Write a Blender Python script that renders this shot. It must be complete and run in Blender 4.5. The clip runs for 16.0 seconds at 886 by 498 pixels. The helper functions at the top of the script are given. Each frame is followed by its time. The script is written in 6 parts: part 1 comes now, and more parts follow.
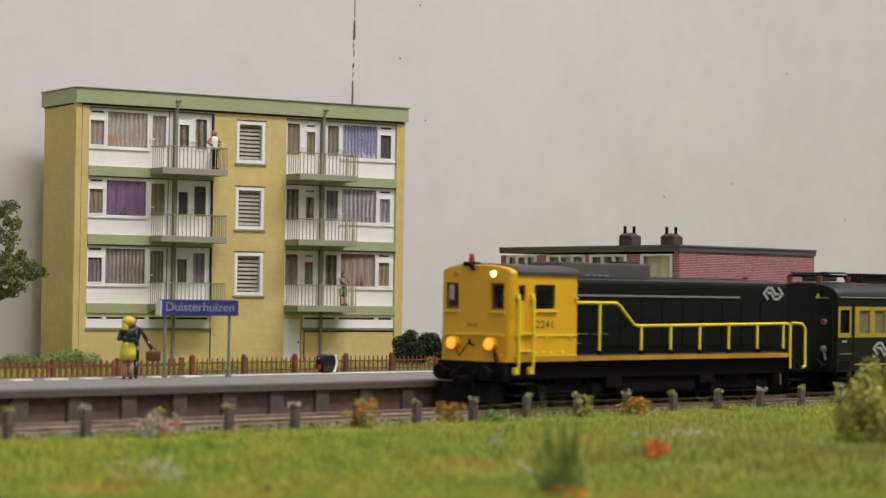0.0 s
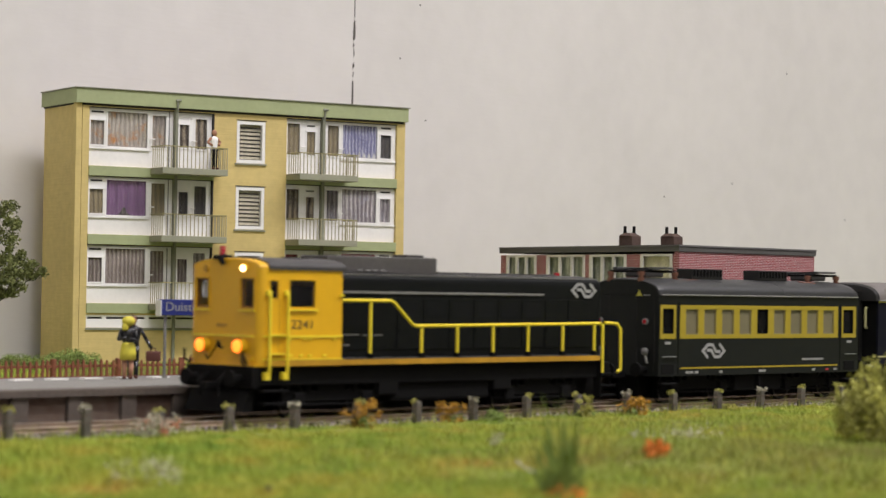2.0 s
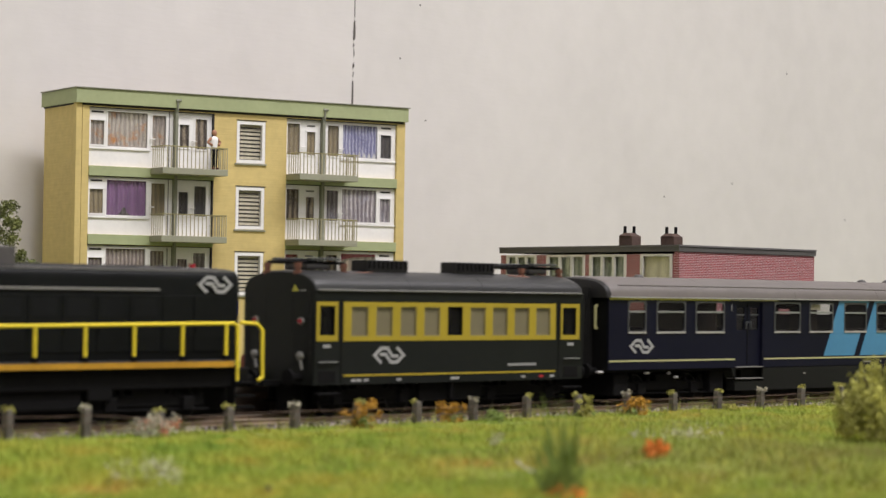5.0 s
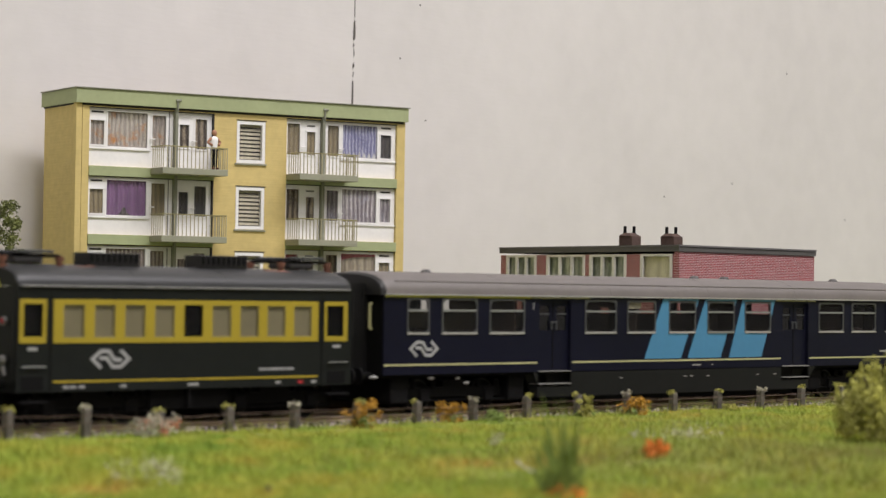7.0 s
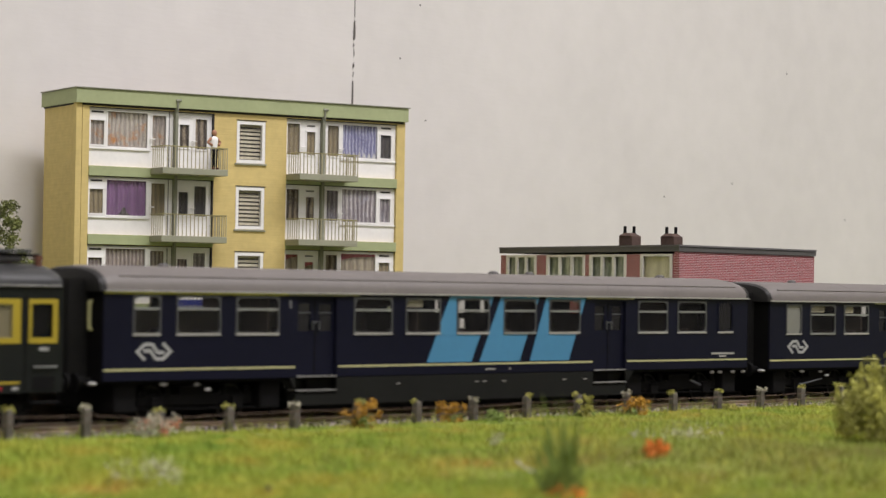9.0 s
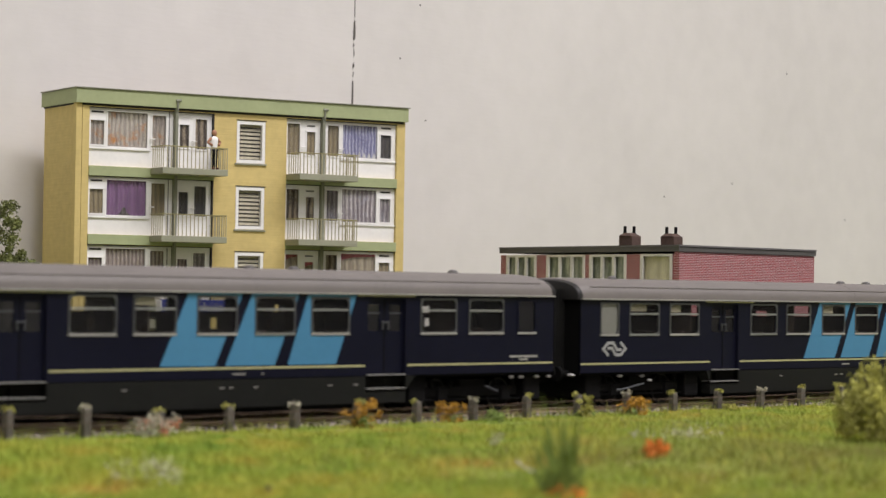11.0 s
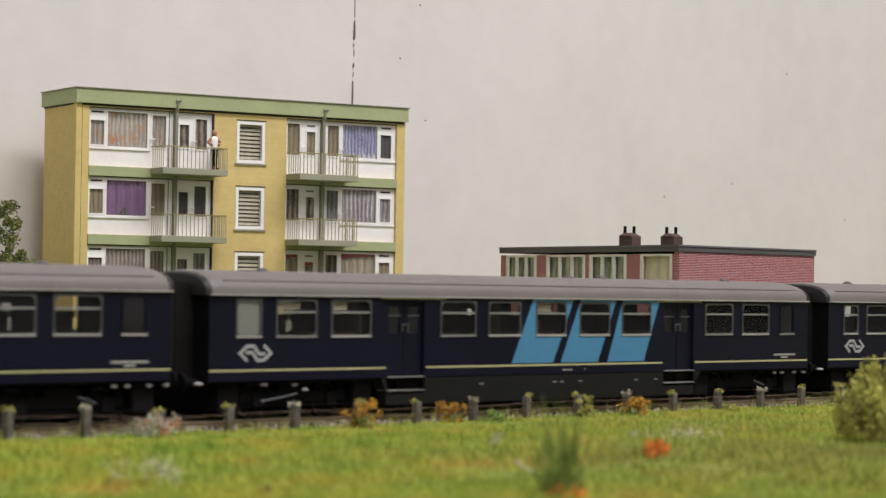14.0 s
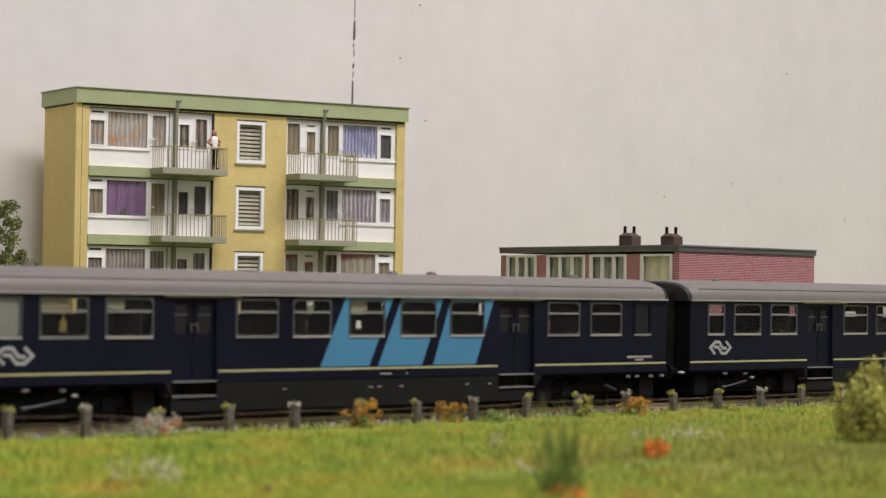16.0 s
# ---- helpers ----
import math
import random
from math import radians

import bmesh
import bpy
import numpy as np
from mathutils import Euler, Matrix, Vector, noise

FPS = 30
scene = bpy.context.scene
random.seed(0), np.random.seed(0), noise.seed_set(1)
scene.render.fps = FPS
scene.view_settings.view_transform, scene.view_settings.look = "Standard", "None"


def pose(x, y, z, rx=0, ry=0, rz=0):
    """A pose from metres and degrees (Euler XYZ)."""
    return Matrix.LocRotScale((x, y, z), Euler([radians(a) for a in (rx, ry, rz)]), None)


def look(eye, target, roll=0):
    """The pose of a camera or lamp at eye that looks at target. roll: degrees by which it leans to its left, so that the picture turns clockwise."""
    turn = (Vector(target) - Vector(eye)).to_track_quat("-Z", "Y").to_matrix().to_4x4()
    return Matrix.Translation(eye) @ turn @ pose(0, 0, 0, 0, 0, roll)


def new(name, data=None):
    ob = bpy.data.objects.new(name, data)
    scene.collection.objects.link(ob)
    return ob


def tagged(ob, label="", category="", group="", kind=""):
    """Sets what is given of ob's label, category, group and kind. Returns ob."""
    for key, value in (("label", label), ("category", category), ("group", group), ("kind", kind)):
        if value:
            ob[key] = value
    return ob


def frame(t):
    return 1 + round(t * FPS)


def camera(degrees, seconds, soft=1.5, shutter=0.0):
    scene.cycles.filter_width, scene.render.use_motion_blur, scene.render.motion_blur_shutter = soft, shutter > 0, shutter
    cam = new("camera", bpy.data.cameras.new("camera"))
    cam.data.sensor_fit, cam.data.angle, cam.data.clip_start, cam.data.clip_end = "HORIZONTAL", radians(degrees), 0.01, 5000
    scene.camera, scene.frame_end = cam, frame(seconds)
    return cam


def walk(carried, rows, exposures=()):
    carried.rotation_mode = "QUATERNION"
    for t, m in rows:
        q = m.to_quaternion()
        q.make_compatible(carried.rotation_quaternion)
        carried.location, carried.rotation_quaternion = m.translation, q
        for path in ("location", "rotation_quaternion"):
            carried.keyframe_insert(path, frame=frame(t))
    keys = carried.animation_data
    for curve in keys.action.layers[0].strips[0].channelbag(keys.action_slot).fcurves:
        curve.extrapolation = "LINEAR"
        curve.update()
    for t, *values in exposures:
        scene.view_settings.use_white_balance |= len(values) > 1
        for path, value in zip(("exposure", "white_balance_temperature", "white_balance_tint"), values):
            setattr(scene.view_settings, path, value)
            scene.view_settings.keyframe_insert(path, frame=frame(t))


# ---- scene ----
# A model railway in 1:87. All plans below are in metres of the full-size original; K brings them to the size of the model.
K = 1 / 87
CAM_AT = (-43.396, -44.637, 3.389)
YAW, PITCH, ROLL = radians(45.07), radians(1.008), 0.9
cam = camera(22.18, 16.0, soft=1.3, shutter=0.5)
cam.data.dof.use_dof = True
cam.data.dof.focus_distance = 84 * K
cam.data.dof.aperture_fstop = 33
eye = Vector(CAM_AT) * K
ahead = Vector((math.sin(YAW) * math.cos(PITCH), math.cos(YAW) * math.cos(PITCH), math.sin(PITCH)))
stand = look(eye, eye + ahead, ROLL)
walk(cam, [(0.0, stand), (16.0, stand)], [(0.0, -0.02), (1.5, 0.10), (4.0, 0.24), (7.0, 0.18), (12.5, 0.17), (16.0, 0.17)])

# ---- light: a room with lit ceiling panels ----
world = bpy.data.worlds.new("room_air")
world.use_nodes = True
world.node_tree.nodes["Background"].inputs[0].default_value = (0.9, 0.95, 1.0, 1)
world.node_tree.nodes["Background"].inputs[1].default_value = 0.02
scene.world = world


def ceiling_lamp(x, y, z, sx, sy, watts, colour):
    data = bpy.data.lights.new("ceiling_panel_light", "AREA")
    data.shape, data.size, data.size_y, data.energy, data.color = "RECTANGLE", sx, sy, watts, colour
    ob = new("ceiling_panel_light", data)
    ob.matrix_world = pose(x, y, z)
    return ob


LAMPS = [(0.30, -0.66, 1.48, 1.3, 0.3, 30.5), (-0.80, -1.35, 1.48, 1.0, 0.5, 17), (1.7, -0.5, 1.48, 1.2, 0.5, 6)]
for lx, ly, lz, sx, sy, w in LAMPS:
    ceiling_lamp(lx, ly, lz, sx, sy, w, (1.0, 0.96, 1.0))


# ---- materials ----
def mat(name, colour, rough=0.6, metal=0.0, vary=0.12, grain=600, bump=0.05, second=None, island=0.0, emit=0.0, coat=0.0, spec=0.5):
    """A procedural surface: two scales of noise in colour, roughness and relief. grain: per metre."""
    m = bpy.data.materials.new(name)
    m.use_nodes = True
    nt = m.node_tree
    b = nt.nodes["Principled BSDF"]
    n, l = nt.nodes.new, nt.links.new
    co = n("ShaderNodeTexCoord")
    fine, broad = n("ShaderNodeTexNoise"), n("ShaderNodeTexNoise")
    fine.inputs["Scale"].default_value, broad.inputs["Scale"].default_value = grain, grain / 9
    fine.inputs["Detail"].default_value = 4
    broad.inputs["Detail"].default_value = 6
    for t in (fine, broad):
        l(co.outputs["Object"], t.inputs["Vector"])
    mixf = n("ShaderNodeMix")
    mixf.inputs[0].default_value = 0.6
    l(fine.outputs["Fac"], mixf.inputs[2]), l(broad.outputs["Fac"], mixf.inputs[3])
    ramp = n("ShaderNodeValToRGB")
    lo = second or tuple(c * (1 - vary * 1.6) for c in colour)
    hi = tuple(min(1, c * (1 + vary)) for c in colour)
    ramp.color_ramp.elements[0].position, ramp.color_ramp.elements[1].position = 0.32, 0.66
    ramp.color_ramp.elements[0].color, ramp.color_ramp.elements[1].color = (*lo, 1), (*hi, 1)
    l(mixf.outputs[0], ramp.inputs[0])
    out = ramp.outputs[0]
    if island:
        geo, hsv = n("ShaderNodeNewGeometry"), n("ShaderNodeHueSaturation")
        rng = n("ShaderNodeMapRange")
        rng.inputs[3].default_value, rng.inputs[4].default_value = 1 - island, 1 + island
        l(geo.outputs["Random Per Island"], rng.inputs[0])
        l(rng.outputs[0], hsv.inputs["Value"])
        l(out, hsv.inputs["Color"])
        out = hsv.outputs[0]
    l(out, b.inputs["Base Color"])
    rr = n("ShaderNodeMapRange")
    rr.inputs[3].default_value, rr.inputs[4].default_value = max(0.02, rough - 0.08), min(1, rough + 0.1)
    l(broad.outputs["Fac"], rr.inputs[0]), l(rr.outputs[0], b.inputs["Roughness"])
    b.inputs["Metallic"].default_value = metal
    b.inputs["Coat Weight"].default_value = coat
    b.inputs["Specular IOR Level"].default_value = spec
    if bump:
        bp = n("ShaderNodeBump")
        bp.inputs["Strength"].default_value, bp.inputs["Distance"].default_value = bump, 0.0006
        l(mixf.outputs[0], bp.inputs["Height"]), l(bp.outputs[0], b.inputs["Normal"])
    if emit:
        b.inputs["Emission Color"].default_value = (*colour, 1)
        b.inputs["Emission Strength"].default_value = emit
    return m


def glass(name, tint=(0.8, 0.85, 0.85), rough=0.03, alpha=0.22):
    """A thin clear pane."""
    m = bpy.data.materials.new(name)
    m.use_nodes = True
    b = m.node_tree.nodes["Principled BSDF"]
    b.inputs["Base Color"].default_value = (*tint, 1)
    b.inputs["Roughness"].default_value = rough
    b.inputs["Alpha"].default_value = alpha
    b.inputs["IOR"].default_value = 1.5
    return m


def brickwork(name, red, mortar, length=0.21, course=0.075):
    m = bpy.data.materials.new(name)
    m.use_nodes = True
    nt = m.node_tree
    b = nt.nodes["Principled BSDF"]
    n, l = nt.nodes.new, nt.links.new
    co, sep, add, comb, br = n("ShaderNodeTexCoord"), n("ShaderNodeSeparateXYZ"), n("ShaderNodeMath"), n("ShaderNodeCombineXYZ"), n("ShaderNodeTexBrick")
    l(co.outputs["Object"], sep.inputs[0])
    l(sep.outputs[0], add.inputs[0]), l(sep.outputs[1], add.inputs[1])
    l(add.outputs[0], comb.inputs[0]), l(sep.outputs[2], comb.inputs[1])
    l(comb.outputs[0], br.inputs["Vector"])
    br.inputs["Scale"].default_value = 1.0
    br.inputs["Brick Width"].default_value, br.inputs["Row Height"].default_value = length * K, course * K
    br.inputs["Mortar Size"].default_value = 0.009 * K
    br.inputs["Color1"].default_value = (*red, 1)
    br.inputs["Color2"].default_value = (*[c * 0.62 for c in red], 1)
    br.inputs["Mortar"].default_value = (*mortar, 1)
    l(br.outputs["Color"], b.inputs["Base Color"])
    bp = n("ShaderNodeBump")
    bp.inputs["Strength"].default_value, bp.inputs["Distance"].default_value = 0.5, 0.0002
    l(br.outputs["Fac"], bp.inputs["Height"])
    bp.invert = True
    l(bp.outputs[0], b.inputs["Normal"])
    b.inputs["Roughness"].default_value = 0.8
    return m


def cloth(name, a, b_, folds, spots=None):
    """A printed curtain: upright folds, with a second colour in blotches."""
    a, b_ = tuple(c * 1.45 for c in a), tuple(c * 1.6 for c in b_)
    m = mat(name, a, 0.9, vary=0.2, grain=900, second=b_)
    nt = m.node_tree
    n, l = nt.nodes.new, nt.links.new
    co, sep, add, wave = n("ShaderNodeTexCoord"), n("ShaderNodeSeparateXYZ"), n("ShaderNodeMapping"), n("ShaderNodeTexWave")
    l(co.outputs["Object"], add.inputs[0])
    wave.inputs["Scale"].default_value = folds
    wave.inputs["Distortion"].default_value = 2.5
    wave.bands_direction = "X"
    l(add.outputs[0], wave.inputs["Vector"])
    mix = n("ShaderNodeMix")
    mix.data_type = "RGBA"
    mix.inputs[6].default_value = (*b_, 1)
    l(wave.outputs["Fac"], mix.inputs[0])
    bs = nt.nodes["Principled BSDF"]
    src = bs.inputs["Base Color"].links[0].from_socket
    l(src, mix.inputs[7])
    out = mix.outputs[2]
    if spots:
        no, rp, m2 = n("ShaderNodeTexNoise"), n("ShaderNodeValToRGB"), n("ShaderNodeMix")
        no.inputs["Scale"].default_value = 240
        rp.color_ramp.elements[0].position, rp.color_ramp.elements[1].position = 0.56, 0.80
        m2.data_type = "RGBA"
        m2.inputs[7].default_value = (*spots, 1)
        l(co.outputs["Object"], no.inputs["Vector"]), l(no.outputs["Fac"], rp.inputs[0]), l(rp.outputs[0], m2.inputs[0]), l(out, m2.inputs[6])
        out = m2.outputs[2]
    l(out, bs.inputs["Base Color"])
    return m


def ripple(m, across, up, strength):
    """Fine level strokes in the relief of a painted surface, laid over its grain."""
    nt = m.node_tree
    n, l = nt.nodes.new, nt.links.new
    co, mp, no, bp = n("ShaderNodeTexCoord"), n("ShaderNodeMapping"), n("ShaderNodeTexNoise"), n("ShaderNodeBump")
    mp.inputs["Scale"].default_value = (across, across, up)
    no.inputs["Scale"].default_value, no.inputs["Detail"].default_value = 1.0, 3
    bp.inputs["Strength"].default_value, bp.inputs["Distance"].default_value = strength, 0.0004
    bs = nt.nodes["Principled BSDF"]
    l(co.outputs["Object"], mp.inputs[0]), l(mp.outputs[0], no.inputs["Vector"]), l(no.outputs["Fac"], bp.inputs["Height"])
    l(bs.inputs["Normal"].links[0].from_socket, bp.inputs["Normal"]), l(bp.outputs[0], bs.inputs["Normal"])
    return m


PAINT_WALL = mat("backdrop_paint", (0.655, 0.63, 0.608), 0.85, vary=0.04, grain=70, bump=0.45)
ripple(PAINT_WALL, 90, 620, 0.13)
ROOM_PAINT = mat("room_paint", (0.7, 0.68, 0.64), 0.9, vary=0.03, grain=30)
ROOM_FLOOR = mat("room_floor_lino", (0.25, 0.22, 0.19), 0.6, grain=60)
CRACK = mat("crack_shadow", (0.10, 0.09, 0.08), 0.9)
BALLAST = mat("ballast_stone", (0.29, 0.245, 0.215), 0.9, vary=0.35, grain=800, bump=0.4, island=0.5)
BALLAST_BED = mat("ballast_bed", (0.085, 0.067, 0.053), 0.95, vary=0.4, grain=1400, bump=0.9)
RAIL = mat("rusty_rail", (0.33, 0.24, 0.17), 0.55, 0.2, vary=0.3, grain=900)
WIRE = mat("rusty_wire", (0.10, 0.06, 0.04), 0.7)
RAILTOP = mat("polished_railhead", (0.7, 0.65, 0.56), 0.42, 0.7, vary=0.1)
SLEEPER = mat("sleeper_wood", (0.07, 0.045, 0.03), 0.85, vary=0.3)
# Concrete of platform edge and posts; shade is put into its darker tone.
CONCRETE = mat("shaded_platform_concrete", (0.092, 0.074, 0.060), 0.85, vary=0.2, grain=700, bump=0.25)
CONCRETE_OLD = mat("stained_concrete", (0.105, 0.08, 0.063), 0.9, vary=0.3, grain=300, bump=0.4, second=(0.075, 0.036, 0.022))
POST_GREY = mat("mossy_concrete", (0.135, 0.118, 0.095), 0.9, vary=0.3, grain=500, bump=0.4, second=(0.06, 0.055, 0.045))
PLATFORM_TOP = mat("platform_paving", (0.205, 0.197, 0.18), 0.85, vary=0.1, grain=900, bump=0.2)
WHITE = mat("white_plastic", (0.83, 0.82, 0.80), 0.5, vary=0.04, grain=500)
WHITE_LINE = mat("white_edge_paint", (0.8, 0.78, 0.73), 0.7, vary=0.06)
STUCCO = mat("ochre_wall", (0.60, 0.47, 0.185), 0.8, vary=0.09, grain=260, bump=0.25)
ripple(STUCCO, 60, 900, 0.3)
TRIM_GREEN = mat("sage_green_trim", (0.345, 0.385, 0.205), 0.65, vary=0.07, grain=400)
BALCONY_GREEN = mat("grey_green_slab", (0.29, 0.29, 0.21), 0.7, vary=0.08)
PIPE_GREY = mat("grey_green_pipe", (0.22, 0.225, 0.165), 0.6)
BAR_WHITE = mat("dull_cream_rail_metal", (0.40, 0.36, 0.23), 0.5)
BAR_GREEN = mat("olive_rail_metal", (0.28, 0.25, 0.10), 0.5)
SEAM = mat("stained_seam", (0.20, 0.12, 0.05), 0.9, vary=0.4, grain=300, second=(0.09, 0.06, 0.035))
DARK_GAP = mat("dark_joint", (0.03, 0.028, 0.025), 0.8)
FELT = mat("grey_roofing_felt", (0.13, 0.125, 0.12), 0.9)
PANE = glass("window_pane", (0.2, 0.21, 0.22), 0.04, 0.08)
PANE_TRAIN = glass("train_pane", (0.012, 0.012, 0.012), 0.05, 0.25)
FRAME_TAN = mat("tan_window_frame", (0.25, 0.21, 0.085), 0.5, 0.1)
FROST = mat("frosted_pane", (0.16, 0.14, 0.085), 0.35, vary=0.08, grain=300)
FROST_PALE = mat("pale_frosted_pane", (0.18, 0.178, 0.16), 0.35, vary=0.05)
BRICK_RED = brickwork("red_brick", (0.335, 0.070, 0.072), (0.52, 0.38, 0.37), 0.22, 0.066)
BRICK_DARK = mat("dark_brick", (0.075, 0.045, 0.035), 0.85, vary=0.3)
FASCIA = mat("dark_grey_fascia", (0.085, 0.082, 0.074), 0.6)
CREAM = mat("cream_frame", (0.72, 0.70, 0.65), 0.6)
PICKET_RED = mat("orange_brown_picket", (0.23, 0.075, 0.036), 0.75, vary=0.3, grain=900)
FENCE_RED = mat("red_brown_fence", (0.20, 0.062, 0.033), 0.75, vary=0.3, grain=900)
SIGN_BLUE = mat("sign_blue", (0.018, 0.028, 0.17), 0.4, vary=0.04)
STEEL_GREY = mat("grey_steel_post", (0.2, 0.195, 0.18), 0.5)
LOCO_YELLOW = mat("loco_yellow", (0.71, 0.395, 0.009), 0.42, vary=0.035, grain=350, bump=0.03)
RAIL_YELLOW = mat("handrail_yellow", (0.78, 0.62, 0.03), 0.45, vary=0.05)
BEAM_ORANGE = mat("weathered_yellow_beam", (0.45, 0.24, 0.015), 0.55, vary=0.2)
LOCO_DARK = mat("loco_dark_grey", (0.0058, 0.0066, 0.0066), 0.45, vary=0.15, grain=300, bump=0.04, spec=0.14)
ROOF_DARK = mat("dark_grey_roof", (0.042, 0.039, 0.039), 0.55, vary=0.15)
ROOF_GREY = mat("dusty_grey_roof_box", (0.075, 0.069, 0.066), 0.6, vary=0.15)
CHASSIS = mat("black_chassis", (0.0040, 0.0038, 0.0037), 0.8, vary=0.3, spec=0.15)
TREAD = mat("wheel_tread_steel", (0.02, 0.019, 0.018), 0.5, 0.5)
DECAL = mat("pale_decal", (0.31, 0.31, 0.30), 0.6, vary=0.05)
NUMERAL = mat("dark_numeral", (0.03, 0.026, 0.02), 0.6)
CAR_GREEN = mat("dark_green_coach", (0.0105, 0.0120, 0.0108), 0.45, vary=0.12, grain=300, spec=0.16)
CAR_ROOF = mat("charcoal_coach_roof", (0.021, 0.0215, 0.022), 0.5, vary=0.12)
BAND_YELLOW = mat("yellow_window_band", (0.345, 0.262, 0.018), 0.5, vary=0.05)
COACH_BLUE = mat("dark_blue_coach", (0.0062, 0.0066, 0.0155), 0.45, vary=0.1, grain=300, spec=0.12)
STRIPE_BLUE = mat("light_blue_stripe", (0.055, 0.20, 0.34), 0.45, vary=0.05)
COACH_ROOF = mat("grey_coach_roof", (0.134, 0.119, 0.110), 0.6, vary=0.08)
SKIRT = mat("olive_grey_skirt", (0.0105, 0.011, 0.0095), 0.6, vary=0.12, spec=0.15)
LINE_PALE = mat("pale_yellow_line", (0.42, 0.40, 0.20), 0.55, vary=0.05)
LINE_YELLOW = mat("bright_yellow_line", (0.5, 0.47, 0.06), 0.5)
ALU = mat("window_metal_frame", (0.22, 0.225, 0.21), 0.45, 0.3)
LEDGE = mat("pale_window_ledge", (0.31, 0.30, 0.27), 0.5, vary=0.1)
DOOR_METAL = mat("dull_door_metal", (0.065, 0.068, 0.072), 0.5, 0.3)
# Pale colour for highlights set as small balls under the coaches.
PALE_GLINT = mat("pale_painted_glint", (0.36, 0.35, 0.33), 0.45, vary=0.2)
BELLOWS = mat("black_rubber_bellows", (0.012, 0.0115, 0.011), 0.55, vary=0.3, spec=0.3)
GASKET = mat("brown_window_gasket", (0.20, 0.085, 0.02), 0.6, vary=0.2)
FRAME_DIM = mat("dull_window_frame", (0.07, 0.072, 0.072), 0.5, 0.2)
PANE_DARK = glass("dark_door_pane", (0.01, 0.01, 0.011), 0.08, 0.85)
SEAT = mat("brown_seat", (0.05, 0.035, 0.025), 0.8)
# Cream for the bright patches painted behind coach windows.
PALE = mat("cream_view_panel", (0.6, 0.55, 0.38), 0.8)
COPPER = mat("copper_insulator", (0.16, 0.065, 0.04), 0.5, 0.2)
LAMP_WARM = mat("lit_headlamp", (1.0, 0.62, 0.22), 0.3, emit=14)
LAMP_AMBER = mat("lit_amber_headlamp", (1.0, 0.17, 0.016), 0.3, emit=3.0)
LAMP_RED = mat("red_lens", (0.35, 0.02, 0.03), 0.25)


def turf(name, stops, scale, island):
    """Flock in drifting patches of several tones."""
    m = mat(name, stops[0], 0.95, island=island)
    nt = m.node_tree
    n, l = nt.nodes.new, nt.links.new
    co, no, rp = n("ShaderNodeTexCoord"), n("ShaderNodeTexNoise"), n("ShaderNodeValToRGB")
    no.inputs["Scale"].default_value, no.inputs["Detail"].default_value, no.inputs["Roughness"].default_value = scale, 5, 0.65
    l(co.outputs["Object"], no.inputs["Vector"]), l(no.outputs["Fac"], rp.inputs[0])
    el = rp.color_ramp.elements
    el[0].position, el[0].color = 0.30, (*stops[0], 1)
    el[1].position, el[1].color = 0.70, (*stops[-1], 1)
    for i, c in enumerate(stops[1:-1]):
        el.new(0.30 + 0.40 * (i + 1) / (len(stops) - 1)).color = (*c, 1)
    hue = [x for x in nt.nodes if x.type == "HUE_SAT"]
    l(rp.outputs[0], hue[0].inputs["Color"] if hue else nt.nodes["Principled BSDF"].inputs["Base Color"])
    return m


GRASS = turf("spring_grass_flock", ((0.17, 0.28, 0.038), (0.26, 0.37, 0.046), (0.36, 0.42, 0.055), (0.49, 0.45, 0.068), (0.52, 0.30, 0.075)), 38, 0.26)
DRY_GRASS = turf("olive_grass_flock", ((0.20, 0.185, 0.062), (0.29, 0.28, 0.075), (0.31, 0.355, 0.078), (0.43, 0.36, 0.115)), 26, 0.2)
SOIL = turf("turf", ((0.11, 0.15, 0.03), (0.17, 0.21, 0.035), (0.21, 0.23, 0.045), (0.20, 0.15, 0.05)), 70, 0.0)
# Dark tone of the shade strip by the track and of one stone.
DARK_GROUND = mat("dark_brown_ground", (0.035, 0.028, 0.022), 0.95, vary=0.4, grain=900, bump=0.8)
BARK = mat("bark", (0.06, 0.045, 0.03), 0.9, vary=0.3)
LEAF = mat("dark_leaf_flock", (0.18, 0.20, 0.065), 0.9, vary=0.3, island=0.55)
BUSH_LEAF = mat("bush_leaf_flock", (0.49, 0.48, 0.115), 0.9, vary=0.35, island=0.6)
LEAF_OLIVE = mat("olive_leaf_flock", (0.42, 0.40, 0.10), 0.9, vary=0.3, island=0.45)
LEAF_LIME = mat("lime_leaf_flock", (0.25, 0.33, 0.085), 0.9, vary=0.25, island=0.45)
HEDGE = mat("dark_hedge_flock", (0.034, 0.042, 0.015), 0.95, vary=0.3, island=0.5)
BLOSSOM = mat("salmon_flower_flock", (0.62, 0.22, 0.12), 0.9, vary=0.3, island=0.4)
ORANGE = mat("orange_flower_flock", (0.8, 0.24, 0.035), 0.9, vary=0.3, island=0.4)
AMBER = mat("amber_flower_flock", (0.5, 0.27, 0.03), 0.9, vary=0.3, island=0.4)
PALE_FLOCK = mat("pale_grey_flock", (0.5, 0.47, 0.36), 0.9, vary=0.3, island=0.3)
BLACK_GLOSS = mat("black_gloss_plastic", (0.012, 0.012, 0.014), 0.3)
SKIN = mat("doll_skin", (0.4, 0.2, 0.12), 0.7)
BROWN = mat("brown_leather", (0.10, 0.03, 0.02), 0.6)
DOLL_YELLOW = mat("doll_yellow", (0.62, 0.55, 0.05), 0.6)
TEAL = mat("doll_teal", (0.10, 0.22, 0.20), 0.7)
